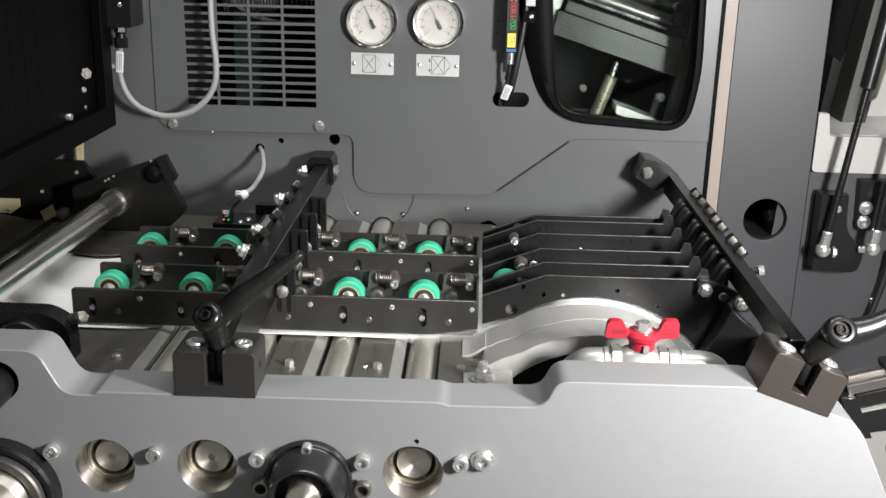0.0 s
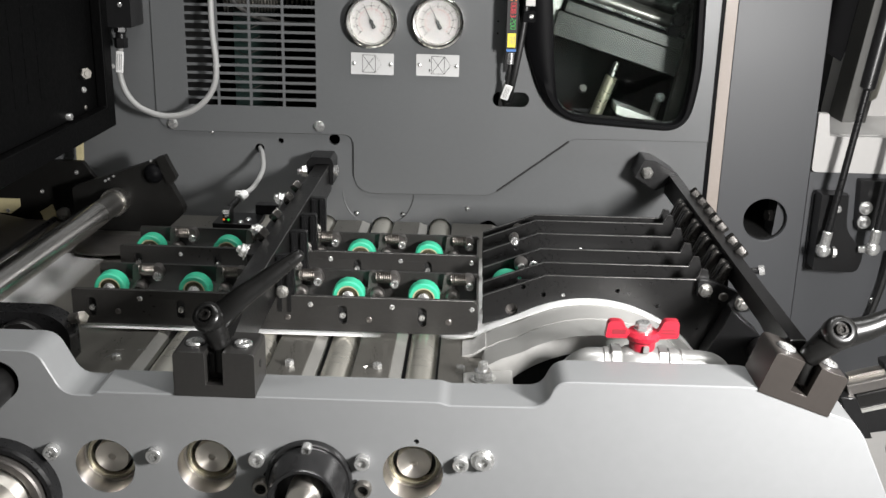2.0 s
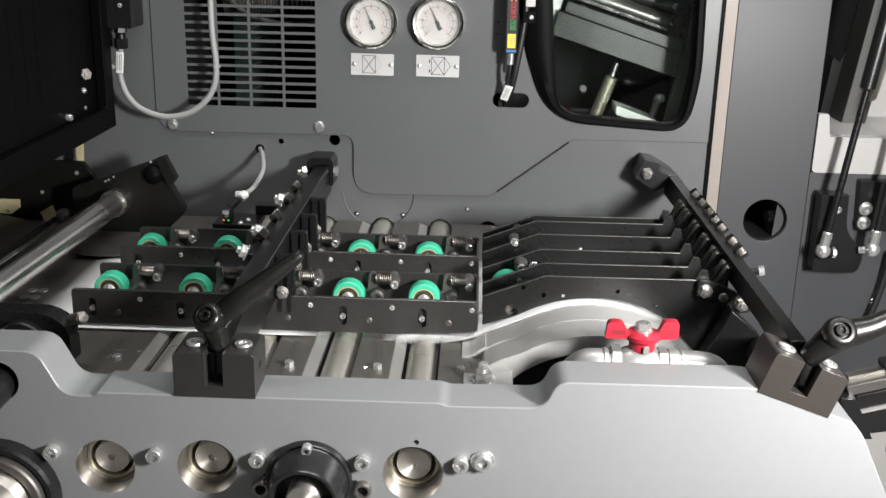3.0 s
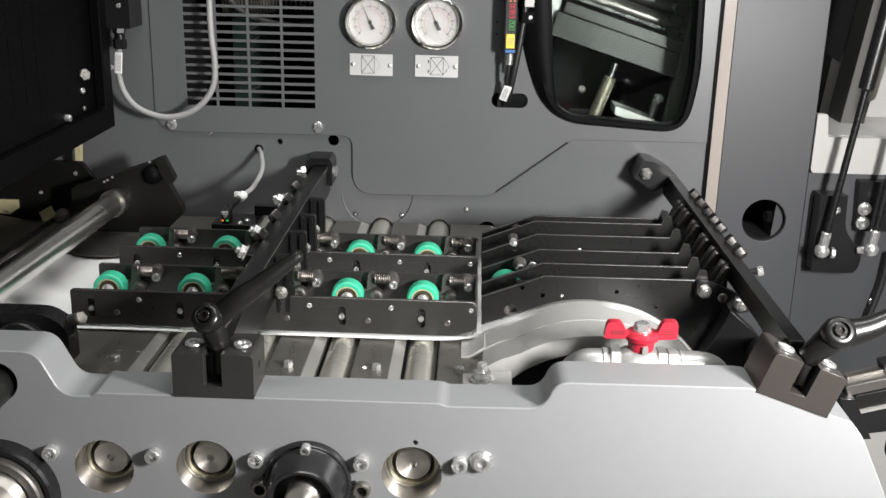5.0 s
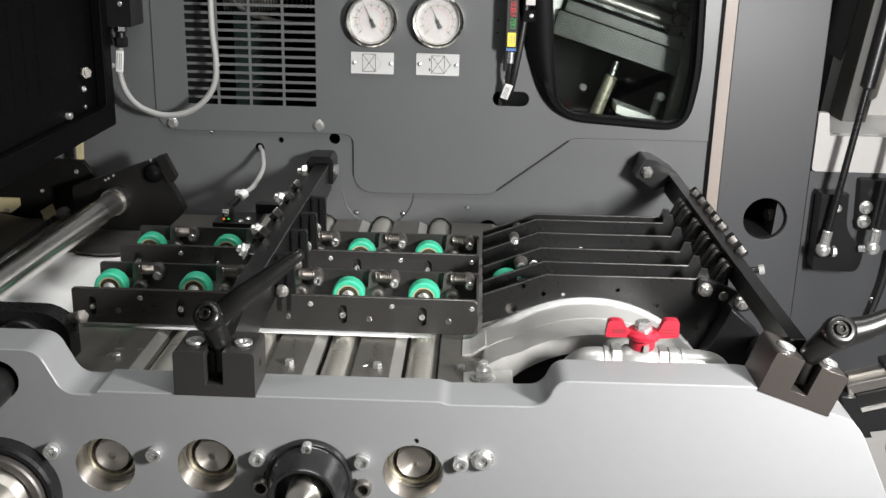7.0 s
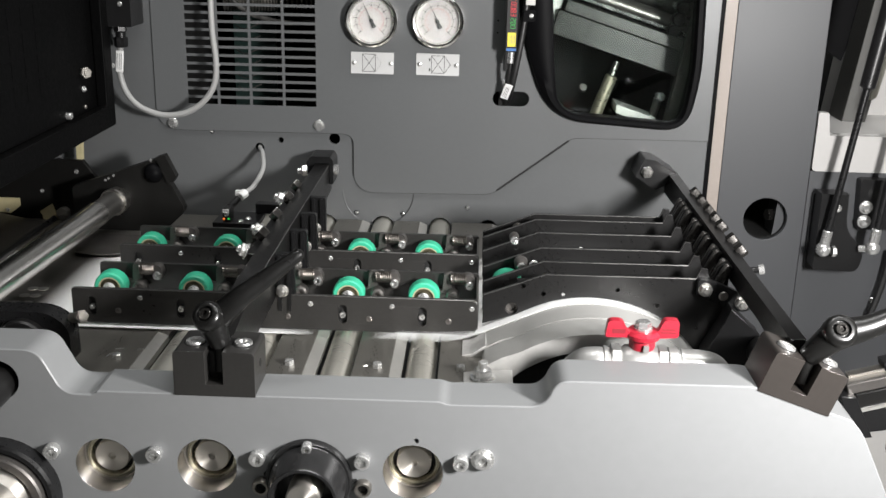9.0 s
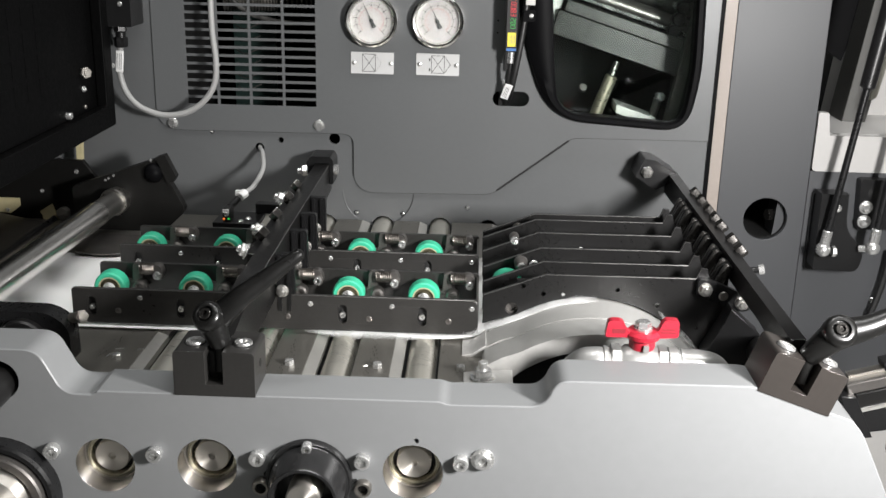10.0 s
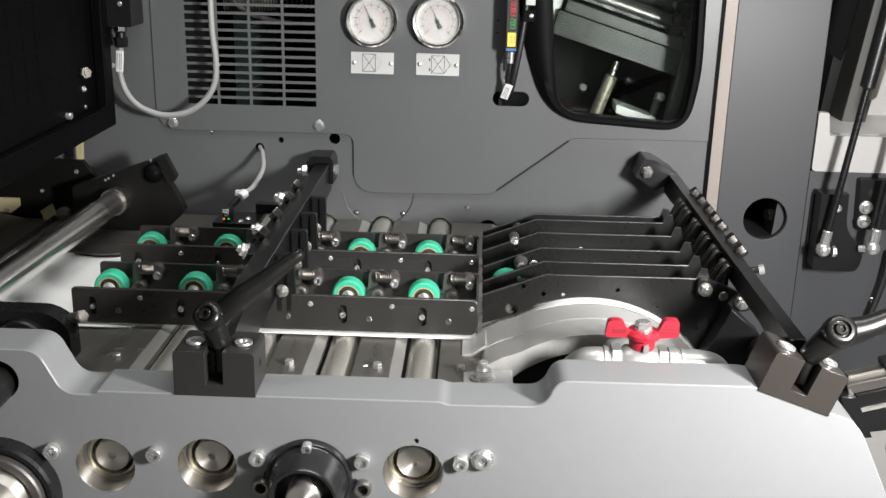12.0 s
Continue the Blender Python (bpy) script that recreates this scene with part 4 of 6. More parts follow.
# ---------------------------------------------------------------- cross bars that carry rails and blades
def left_bar():
    t = thing("rail_carrier_bar", (-0.195, -0.3, 0.06), "black steel carrier bar over the roller rails", "carrier bar")
    bm = B()
    prism(bm, rounded([(-0.600, 0.030, 0.004), (-0.020, 0.042, 0.003), (-0.020, 0.080, 0.003), (-0.50, 0.080, 0.02), (-0.600, 0.062, 0.004)]), -0.2025, -0.1845, plane="yz")
    child("bar", bm, BLACKBLUE, t, bevel=0.0008)
    bm = B()
    sweep(bm, [(-0.1847, -0.045, 0.0798), (-0.1847, -0.485, 0.0798)], 0.0004, 6)
    child("worn_edge", bm, WORN, t, "bare worn bar edge")
    bm = B()
    prism(bm, rounded([(-0.2135, 0.056, 0.002), (-0.2030, 0.056, 0.001), (-0.2030, 0.0812, 0.001), (-0.1840, 0.0812, 0.001), (-0.1840, 0.054, 0.001), (-0.1790, 0.054, 0.002), (-0.1790, 0.0830, 0.002), (-0.1830, 0.0900, 0.002), (-0.2080, 0.0900, 0.002), (-0.2135, 0.0830, 0.002)]), -0.040, 0.001)
    child("wall_bracket", bm, BLACK, t, bevel=0.001)
    hex_bolt(t, (-0.2135, -0.034, 0.0700), (-1, -0.25, 0), 0.0078, 0.0075, stud=0.005, washer=0.009)
    hex_bolt(t, (-0.1790, -0.03, 0.0715), (1, 0, 0), 0.0066, 0.005)
    for y in (-0.158, -0.214, -0.285, -0.355):
        hex_bolt(t, (-0.2030, y, 0.0790), (-0.75, 0, 0.66), 0.0074, 0.009, mat=DARKHEX, name="hexagon_head")
    for y, z in ((-0.2225, 0.0820), (-0.1935, 0.0640), (-0.345, 0.0815), (-0.407, 0.0800)):
        hex_bolt(t, (-0.2105, y, z), (-0.9, -0.15, 0.42), 0.0070, 0.007, mat=ZINC, washer=0.0084, stud=0.003)
    bm = B()
    box(bm, (-0.214, -0.395, 0.062), (-0.2028, -0.15, 0.074))
    child("clamp_strip", bm, BLACK, t, bevel=0.0008)
    for i, y in enumerate((-0.4035, -0.325, -0.262, -0.193)):
        bm = B()
        prism(bm, rounded([(-0.1843, 0.012, 0.001), (-0.1665, 0.012, 0.002), (-0.1665, 0.078, 0.003), (-0.1843, 0.078, 0.001)]), y - 0.0035, y + 0.0045)
        for rx in (-0.1800, -0.1710):
            prism(bm, rounded([(rx - 0.0018, 0.022, 0.001), (rx + 0.0018, 0.022, 0.001), (rx + 0.0018, 0.0765, 0.0012), (rx - 0.0018, 0.0765, 0.0012)]), y - 0.0065, y - 0.0037)
        child("finger", bm, BLACK, t, bevel=0.0008)
        if i < 4:
            hex_bolt(t, (-0.1775, y - 0.0062, 0.0425), (0, -1, 0), 0.0056, 0.005, mat=NUT, washer=0.0062, stud=0.002)
    clamp_block((-0.1925, -0.5915, 0.0295), 0.0, 0.0625, 0.0365, "black slotted clamp block on the side frame", RAIL)


def clamp_block(at, lean, wide, high, label, mat=None):
    t = thing("clamp_block", at, label, "clamp block", "clamp blocks")
    R = Matrix.Rotation(radians(lean), 4, "Y")
    t.matrix_world = Matrix.Translation(at) @ R
    w, y = wide / 2, 0.0215
    s = 0.0068
    bm = B()
    prism(bm, rounded([(-w, 0, 0), (w, 0, 0), (w, high, 0.004), (s, high, 0), (s, 0.0095, 0), (-s, 0.0095, 0), (-s, high, 0), (-w, high, 0.004)], 4), -y, y)
    part("block", bm, mat or BLACK, t, bevel=0.0007)
    for x in (-w * 0.58, w * 0.62):
        # near-black ring round each bolt paints the recess's shade
        bm = B()
        lathe(bm, (x, -0.003, high), (0, 0, 1), [(0.0085, -0.0002), (0.0085, 0.0002), (0.0078, 0.0004)], 24)
        part("dark_countersink_ring", bm, VOID, t)
        bm = B()
        lathe(bm, (x, -0.003, high), (0, 0, 1), [(0, 0.0006), (0.0032, 0.0006), (0.0036, 0.0022), (0.0066, 0.0022), (0.0072, 0.0012), (0.0072, 0)], 24)
        part("bolt", bm, ZINC, t)
    # dark disc on the block's side stands for a hole's shade
    bm = B()
    rod(bm, (w - 0.0002, 0.0, high * 0.55), (w + 0.0004, 0, high * 0.55), 0.0032, 14)
    part("side_hole_disc", bm, VOID, t)
    return t


def lever(foot, hub, axis, tip, r, label, bow=0.0):
    """A clamping lever: a tapering neck from the clamp, a domed hub with a sunk screw, and an arm that thins towards a rounded tip."""
    t = thing("clamping_lever", foot, label, "clamping lever", "clamping levers")
    foot, hub, axis, tip = Vector(foot), Vector(hub), Vector(axis).normalized(), Vector(tip)
    up = (hub - foot).normalized()
    L = (hub - foot).length
    bm = B()
    lathe(bm, foot, up, [(0, 0), (r * 0.60, 0), (r * 0.68, 0.0015), (r * 0.74, L * 0.3), (r * 0.88, L * 0.7), (r * 0.92, L), (r * 0.7, L + r * 0.45), (0, L + r * 0.55)], 32)
    child("neck", bm, LEVER, t)
    bm = B()
    q = r * 0.98 - 0.009
    lathe(bm, hub - axis * 0.010, axis, [(0, -0.002), (r * 0.7, 0), (r * 0.96, 0.004), (r * 1.02, 0.009), (r * 1.01, 0.0125 + q * 0.8), (r * 0.95, 0.0158 + q), (r * 0.83, 0.0180 + q), (r * 0.68, 0.0188 + q), (r * 0.55, 0.0188 + q), (r * 0.52, 0.0182 + q), (r * 0.51, 0.0160 + q), (0, 0.0160 + q)], 44)
    child("hub", bm, LEVER, t)
    bm = B()
    d = tip - hub
    side = d.normalized()
    sag = Vector((0, 0, -bow))
    pts = smooth_line([hub + side * r * 0.1 - axis * r * 0.45, hub + d * 0.16 + sag * 0.5 - axis * r * 0.25, hub + d * 0.34 + sag, hub + d * 0.55 + sag * 0.6, hub + d * 0.8, tip], 6)
    n = len(pts)
    rs = [r * float(np.interp(i / (n - 1), (0, 0.18, 0.4, 0.7, 1.0), (0.95, 0.86, 0.72, 0.60, 0.42 + 0.1 * (bow > 0.003)))) for i in range(n)]
    end = rs[-1]
    pts += [tip + side * end * 0.6, tip + side * end * 0.9, tip + side * end]
    rs += [end * 0.85, end * 0.5, end * 0.1]
    sweep(bm, pts, rs, 24)
    child("arm", bm, LEVER, t)
    socket_bolt(t, hub + axis * (0.0060 + q), axis, r * 0.38, 0.0030, mat=DARKHEX, name="hub_screw")
    bm = B()
    rod(bm, foot - Vector((0, 0, 0.02)), foot, r * 0.48, 18)
    child("stud", bm, LEVER, t)
    bm = B()
    mark = hub + d * 0.30 + sag * 0.9 + axis * r * 0.62
    for k in range(3):
        box(bm, (-0.0006, -0.0006, -0.0003), (0.0006, 0.0006, 0.0003), Matrix.Translation(mark + side * 0.0020 * k) @ axis.to_track_quat("Z", "Y").to_matrix().to_4x4())
    child("moulded_mark", bm, SATIN, t)
    return t


def right_bar():
    t = thing("blade_carrier_bar", (0.25, -0.3, 0.06), "black steel carrier bar over the guide blades", "carrier bar")
    bm = B()
    prism(bm, rounded([(-0.585, 0.054, 0.002), (-0.50, 0.0615, 0.01), (-0.33, 0.0600, 0.01), (-0.02, 0.052, 0.003), (-0.02, 0.0815, 0.003), (-0.585, 0.0815, 0.001)]), 0.2475, 0.2595, plane="yz")
    child("bar", bm, BLACKBLUE, t, bevel=0.0007)
    bm = B()
    sweep(bm, [(0.2593, -0.585, 0.0518), (0.2593, -0.585, 0.0810)], 0.0006, 6)
    child("worn_edge", bm, WORN, t, "bare worn bar end")
    bm = B()
    prism(bm, rounded([(0.2048, 0.078, 0.002), (0.2155, 0.1010, 0.002), (0.2300, 0.0990, 0.002), (0.2579, 0.0823, 0.002), (0.2565, 0.0742, 0.002), (0.2318, 0.0610, 0.002)]), -0.046, 0.001)
    child("wall_bracket", bm, BLACK, t, bevel=0.001)
    hex_bolt(t, (0.2200, -0.046, 0.0838), (-0.25, -1, 0.2), 0.0080, 0.006, mat=NUT, stud=0.006)
    for y in (-0.140, -0.1755, -0.216, -0.249, -0.278, -0.327, -0.362):
        hex_bolt(t, (0.2590, y, 0.0795), (0.75, 0, 0.66), 0.0070, 0.009, mat=DARKHEX, name="hexagon_head")
    for y in (-0.39, -0.345, -0.30, -0.25, -0.20, -0.165):
        for k in (0, 1):
            bm = B()
            a = Vector((0.2445, y + 0.012 - 0.016 * k, 0.078))
            b = Vector((0.2265, y + 0.012 - 0.016 * k, 0.040))
            m = look(a.lerp(b, 0.5), b)
            box(bm, (-0.0030, -0.0042, -0.021), (0.0030, 0.0042, 0.021), m)
            child("prong", bm, PRONG, t, bevel=0.0018)
        bm = B()
        prism(bm, rounded([(0.222, 0.03, 0.003), (0.2472, 0.02, 0.002), (0.2472, 0.078, 0.002), (0.238, 0.074, 0.004)]), y + 0.003, y + 0.008)
        child("finger", bm, BLACK, t, bevel=0.0007)
    hex_bolt(t, (0.2211, -0.408, 0.0571), (0, -1, 0), 0.0060, 0.006, mat=NUT, washer=0.0066, stud=0.002)
    hex_bolt(t, (0.2560, -0.408, 0.0450), (0, -1, 0), 0.0060, 0.006, mat=NUT, washer=0.0066, stud=0.002)
    pan_screw(t, (0.2386, -0.408, 0.0511), (0, -1, 0), 0.0045, 0.002, mat=SATIN)
    bm = B()
    prism(bm, rounded([(0.214, 0.050, 0.003), (0.254, 0.0355, 0.006), (0.266, 0.0375, 0.006), (0.264, 0.0505, 0.006), (0.228, 0.0655, 0.004), (0.214, 0.0665, 0.003)]), -0.408, -0.402)
    child("link_plate", bm, BLACK, t, bevel=0.0008)
    bm = B()
    rod(bm, (0.2580, -0.406, 0.0760), (0.2690, -0.408, 0.0785), 0.0032, 14)
    child("side_stud", bm, BLACK, t)
    hex_bolt(t, (0.2685, -0.408, 0.0784), (1, -0.2, 0.25), 0.0046, 0.005)
    # dark guard below the bar, between guide and frame
    g = thing("end_guard", (0.26, -0.45, 0.0), "black sheet steel end guard beside the paper guide", "guard")
    bm = B()
    prism(bm, [(0.222, -0.06), (0.29, -0.06), (0.272, 0.02), (0.243, 0.045), (0.238, 0.030), (0.222, -0.002)], -0.425, -0.402)
    child("sheet", bm, BLACK, g, bevel=0.0008)
    bm = B()
    rod(bm, (0.276, -0.43, 0.005), (0.262, -0.50, 0.030), 0.016, 28, 0.002)
    child("spool", bm, BLACKBLUE, g)
    b = clamp_block((0.2462, -0.5915, 0.0405), 19.5, 0.0585, 0.0345, "brown-black slotted clamp block on the sloping frame edge", SATIN2)


HOUSING = material("blued_black_housing", (0.022, 0.022, 0.0225), 0.22, metal=0.3, vary=0.12, scale=60, rough_vary=0.05)
BEARING = material("olive_bearing_cap", (0.10, 0.09, 0.055), 0.4, metal=0.5, vary=0.15, scale=200)
SPRING = material("bright_spring_wire", (0.22, 0.20, 0.18), 0.38, metal=1.0, vary=0.1, scale=300)
SATIN2 = material("browned_steel", (0.050, 0.044, 0.040), 0.33, metal=0.45, vary=0.06, scale=60, rough_vary=0.04)
NUT = material("bright_nut", (0.50, 0.49, 0.47), 0.30, metal=0.9, vary=0.12, scale=300)
TUBESTEEL = material("brushed_tube_steel", (0.45, 0.44, 0.42), 0.30, metal=1.0, vary=0.05, scale=30, rough_vary=0.03, turned=0.5)
BROWN = material("brown_black_belt_cover", (0.085, 0.078, 0.069), 0.45, vary=0.25, scale=60, bump=0.1)
PRONG = material("oiled_prong_steel", (0.035, 0.033, 0.031), 0.32, metal=0.4, vary=0.12, scale=80)
SPIN = []


# ---------------------------------------------------------------- instruments on the panel
def gauge():
    t = thing("pressure_gauge", (0, 0, 0), "round pressure gauge with a polished bezel and white dial", "pressure gauge", "pressure gauges")
    bm = B()
    lathe(bm, (0, 0, 0), (0, -1, 0), [(0.030, 0), (0.030, 0.016), (0.0335, 0.018), (0.0340, 0.024), (0.0328, 0.0288), (0.0305, 0.0305), (0.0284, 0.0300), (0.0270, 0.0275), (0.0265, 0.0235)], 56)
    part("bezel", bm, NICKEL, t, "polished steel bezel")
    bm = B()
    lathe(bm, (0, 0, 0), (0, -1, 0), [(0.0268, 0.0235), (0, 0.0236)], 48)
    part("dial", bm, DIAL, t)
    marks, reds = B(), B()
    for i in range(41):
        a = radians(225 - 270 * i / 40)
        big = i % 4 == 0
        r0, r1 = (0.0178, 0.0205) if big else (0.0190, 0.0203)
        m = Matrix.Rotation(-a, 4, "Y")
        box(marks, (r0, -0.0240, -0.00042 * (1.6 if big else 1)), (r1, -0.0237, 0.00042 * (1.6 if big else 1)), m)
        box(reds, (0.0145, -0.0240, -0.00045), (0.0162 if not big else 0.0174, -0.0237, 0.00045), m)
        if big:
            box(marks, (0.0218, -0.0240, -0.0006), (0.0232, -0.0237, 0.0006), m)
            box(reds, (0.0118, -0.0240, -0.0004), (0.0130, -0.0237, 0.0004), m)
    part("black_scale", marks, INK, t, smooth=False)
    part("red_scale", reds, REDINK, t, smooth=False)
    bm = B()
    for x, z, w, h in ((0, -0.0215, 0.0075, 0.0024), (0, -0.0115, 0.003, 0.0016), (-0.004, -0.014, 0.0016, 0.0012), (0.0045, -0.0142, 0.0016, 0.0012), (0.0115, -0.0185, 0.003, 0.0008)):
        box(bm, (x - w / 2, -0.0240, z - h / 2), (x + w / 2, -0.0237, z + h / 2))
    part("dial_print", bm, GREYINK, t, smooth=False)
    bm = B()
    m = Matrix.Rotation(radians(-25), 4, "Y")
    prism(bm, [(-0.0006, -0.004), (0.0006, -0.004), (0.00025, 0.0195), (-0.00025, 0.0195)], -0.0262, -0.0255)
    prism(bm, rounded([(-0.0009, 0.001, 0), (-0.0030, -0.0095, 0.0015), (0.0030, -0.0095, 0.0015), (0.0009, 0.001, 0)]), -0.0263, -0.0254)
    bmesh.ops.transform(bm, matrix=m, verts=bm.verts)
    part("needle", bm, INK, t, "black pointer")
    bm = B()
    rod(bm, (0, -0.0237, 0), (0, -0.0266, 0), 0.0026, 16, 0.0005)
    part("needle_hub", bm, INK, t)
    bm = B()
    rod(bm, (0, -0.0268, 0), (0, -0.0274, 0), 0.0268, 40)
    g = part("glass", bm, GLASS, t, "clear gauge glass")
    g.visible_shadow = False
    t.matrix_world = pose(-0.1338, 0.0175, 0.2590)
    copy_thing(t, pose(-0.0504, 0.0175, 0.2601))


def info_plate(x, z, second):
    t = thing("instruction_plate", (x, 0, z), "small white enamel plate with an envelope pictogram " + ("and feed marks" if second else "on two rivets"), "sign", "instruction plates")
    bm = B()
    prism(bm, rounded([(-0.0274, -0.0136, 0.001), (0.0274, -0.0136, 0.001), (0.0274, 0.0136, 0.001), (-0.0274, 0.0136, 0.001)]), -0.0016, 0)
    part("plate", bm, WHITE, t, bevel=0.0003)
    for dx in (-0.0235, 0.0235):
        bm = B()
        lathe(bm, (dx, -0.0016, 0), (0, -1, 0), [(0.0030, 0), (0.0026, 0.001), (0.0012, 0.0017), (0, 0.0018)], 14)
        part("rivet", bm, ZINC, t)
    bm = B()

    def line(a, b):
        sweep(bm, [(a[0], -0.00165, a[1]), (b[0], -0.00165, b[1])], 0.00030, 4)
    c = 0.0005 if second else -0.004
    l, r, d, u = c - 0.0085, c + 0.0080, -0.0108, 0.0112
    for a, b in (((l, d), (r, d)), ((r, d), (r, u)), ((r, u), (l, u)), ((l, u), (l, d)), ((l, d), (r, u)), ((l, u), (r, d))):
        line(a, b)
    if second:
        line((r, u), (r + 0.0078, 0))
        line((r + 0.0078, 0), (r, d))
        for z2 in (0.006, -0.0065):
            box(bm, (l - 0.0032, -0.0019, z2 - 0.0018), (l - 0.0016, -0.0016, z2 + 0.0018))
    part("pictogram", bm, INK, t, smooth=False)
    if not second:
        bm = B()
        for a, b in (((r, u), (r + 0.0078, 0)), ((r + 0.0078, 0), (r, d))):
            for k in range(4):
                p = Vector(a).lerp(Vector(b), k / 4 + 0.05)
                q = Vector(a).lerp(Vector(b), k / 4 + 0.17)
                sweep(bm, [(p.x, -0.00165, p.y), (q.x, -0.00165, q.y)], 0.0003, 4)
        part("dotted_flap", bm, GREYINK, t, smooth=False)
    t.rotation_euler = (0, radians(0.3), 0)


def pressure_switch():
    t = thing("pressure_switch", (0.041, -0.02, 0.29), "slim black digital pressure switch with red and green digits", "pressure switch")
    y = -0.034
    bm = B()
    box(bm, (0.0345, y, 0.228), (0.0492, -0.004, 0.36))
    child("body", bm, DEEP, t, bevel=0.0012)
    bm = B()
    box(bm, (0.0355, -0.004, 0.2), (0.047, 0.0, 0.37))
    child("rail", bm, BLACK, t)
    cells = {"3": "abgcd", "0": "abcdef", "8": "abcdefg", "2": "abged"}
    seg = {"a": (0.0, 0.0026, 1), "d": (0.0, -0.0026, 1), "g": (0.0, 0.0, 1), "b": (0.0011, 0.0013, 0), "c": (0.0011, -0.0013, 0), "e": (-0.0011, -0.0013, 0), "f": (-0.0011, 0.0013, 0)}
    for text, z0, mat, name in (("0083", 0.2865, REDLED, "red_digit"), ("200", 0.2672, GREENLED, "green_digit")):
        for k, ch in enumerate(text):
            bm = B()
            for s in cells[ch]:
                dx, dz, lying = seg[s]
                w, h = (0.0017, 0.0005) if lying else (0.0005, 0.0021)
                box(bm, (dx - w / 2, -0.0003, dz - h / 2), (dx + w / 2, 0.0003, dz + h / 2))
            m = Matrix.Translation((0.0432, y - 0.0003, z0 - 0.0045 * k)) @ Matrix.Rotation(radians(90), 4, "Y") @ Matrix.Diagonal((1.35, 1, 1.15, 1))
            bmesh.ops.transform(bm, matrix=m, verts=bm.verts)
            child(name, bm, mat, t, smooth=False)
    for x in (0.0405, 0.0455):
        bm = B()
        box(bm, (x - 0.0012, y - 0.0004, 0.2905), (x + 0.0012, y, 0.2925))
        child("status_light", bm, ORANGELED, t)
    bm = B()
    box(bm, (0.0372, y - 0.0005, 0.2345), (0.0472, y, 0.2515))
    child("yellow_label", bm, YELLOW, t, "yellow sticker with small print")
    bm = B()
    for k in range(4):
        box(bm, (0.0400 + 0.0018 * k, y - 0.0008, 0.2375), (0.0405 + 0.0018 * k, y - 0.0004, 0.2485))
    child("print_bars", bm, GREYINK, t)
    bm = B()
    box(bm, (0.0362, y - 0.0005, 0.2292), (0.0482, y, 0.2322))
    child("blue_label", bm, BLUE, t)
    bm = B()
    rod(bm, (0.0425, -0.028, 0.228), (0.0420, -0.028, 0.213), 0.0042, 16, 0.0008)
    child("connector", bm, ZINC, t)
    bm = B()
    sweep(bm, smooth_line([(0.0420, -0.028, 0.214), (0.0405, -0.026, 0.200), (0.0385, -0.018, 0.182), (0.0375, -0.004, 0.168), (0.0375, 0.02, 0.155)]), 0.0026, 10)
    child("cable", bm, DEEP, t)
    bm = B()
    rod(bm, (0.0385, -0.019, 0.190), (0.0372, -0.012, 0.172), 0.0032, 12)
    child("cable_end", bm, TAG, t)
    bm = B()
    box(bm, (-0.0050, -0.0012, -0.0105), (0.0050, 0.0012, 0.0105), pose(0.0390, -0.0195, 0.1765, 20, 18, 0))
    child("tag", bm, TAG, t, "white cable tag with small print", bevel=0.0006)
    bm = B()
    for k in range(3):
        box(bm, (-0.0024 + 0.0018 * k, -0.0016, -0.0075), (-0.0019 + 0.0018 * k, -0.0010, 0.0070), pose(0.0390, -0.0195, 0.1765, 20, 18, 0))
    child("print_bars", bm, GREYINK, t)
    t = thing("black_hose", (0.06, -0.02, 0.25), "thin black air hose on a clip beside the switch", "hose")
    bm = B()
    sweep(bm, smooth_line([(0.061, -0.012, 0.36), (0.060, -0.014, 0.29), (0.0560, -0.015, 0.250), (0.0520, -0.016, 0.222), (0.0470, -0.012, 0.190), (0.044, 0.0, 0.172), (0.043, 0.03, 0.16)]), 0.0042, 12)
    child("jacket", bm, DEEP, t)
    bm = B()
    prism(bm, rounded([(0.056, 0.264, 0.002), (0.071, 0.264, 0.004), (0.071, 0.279, 0.004), (0.056, 0.277, 0.002)]), -0.022, 0.0)
    child("clip", bm, RUBBER, t, bevel=0.001)
    pan_screw(t, (0.0655, -0.022, 0.2712), (0, -1, 0), 0.0032, 0.002)
    bm = B()
    box(bm, (0.058, -0.026, 0.284), (0.070, -0.020, 0.31))
    child("tag", bm, CAST, t, bevel=0.0006)


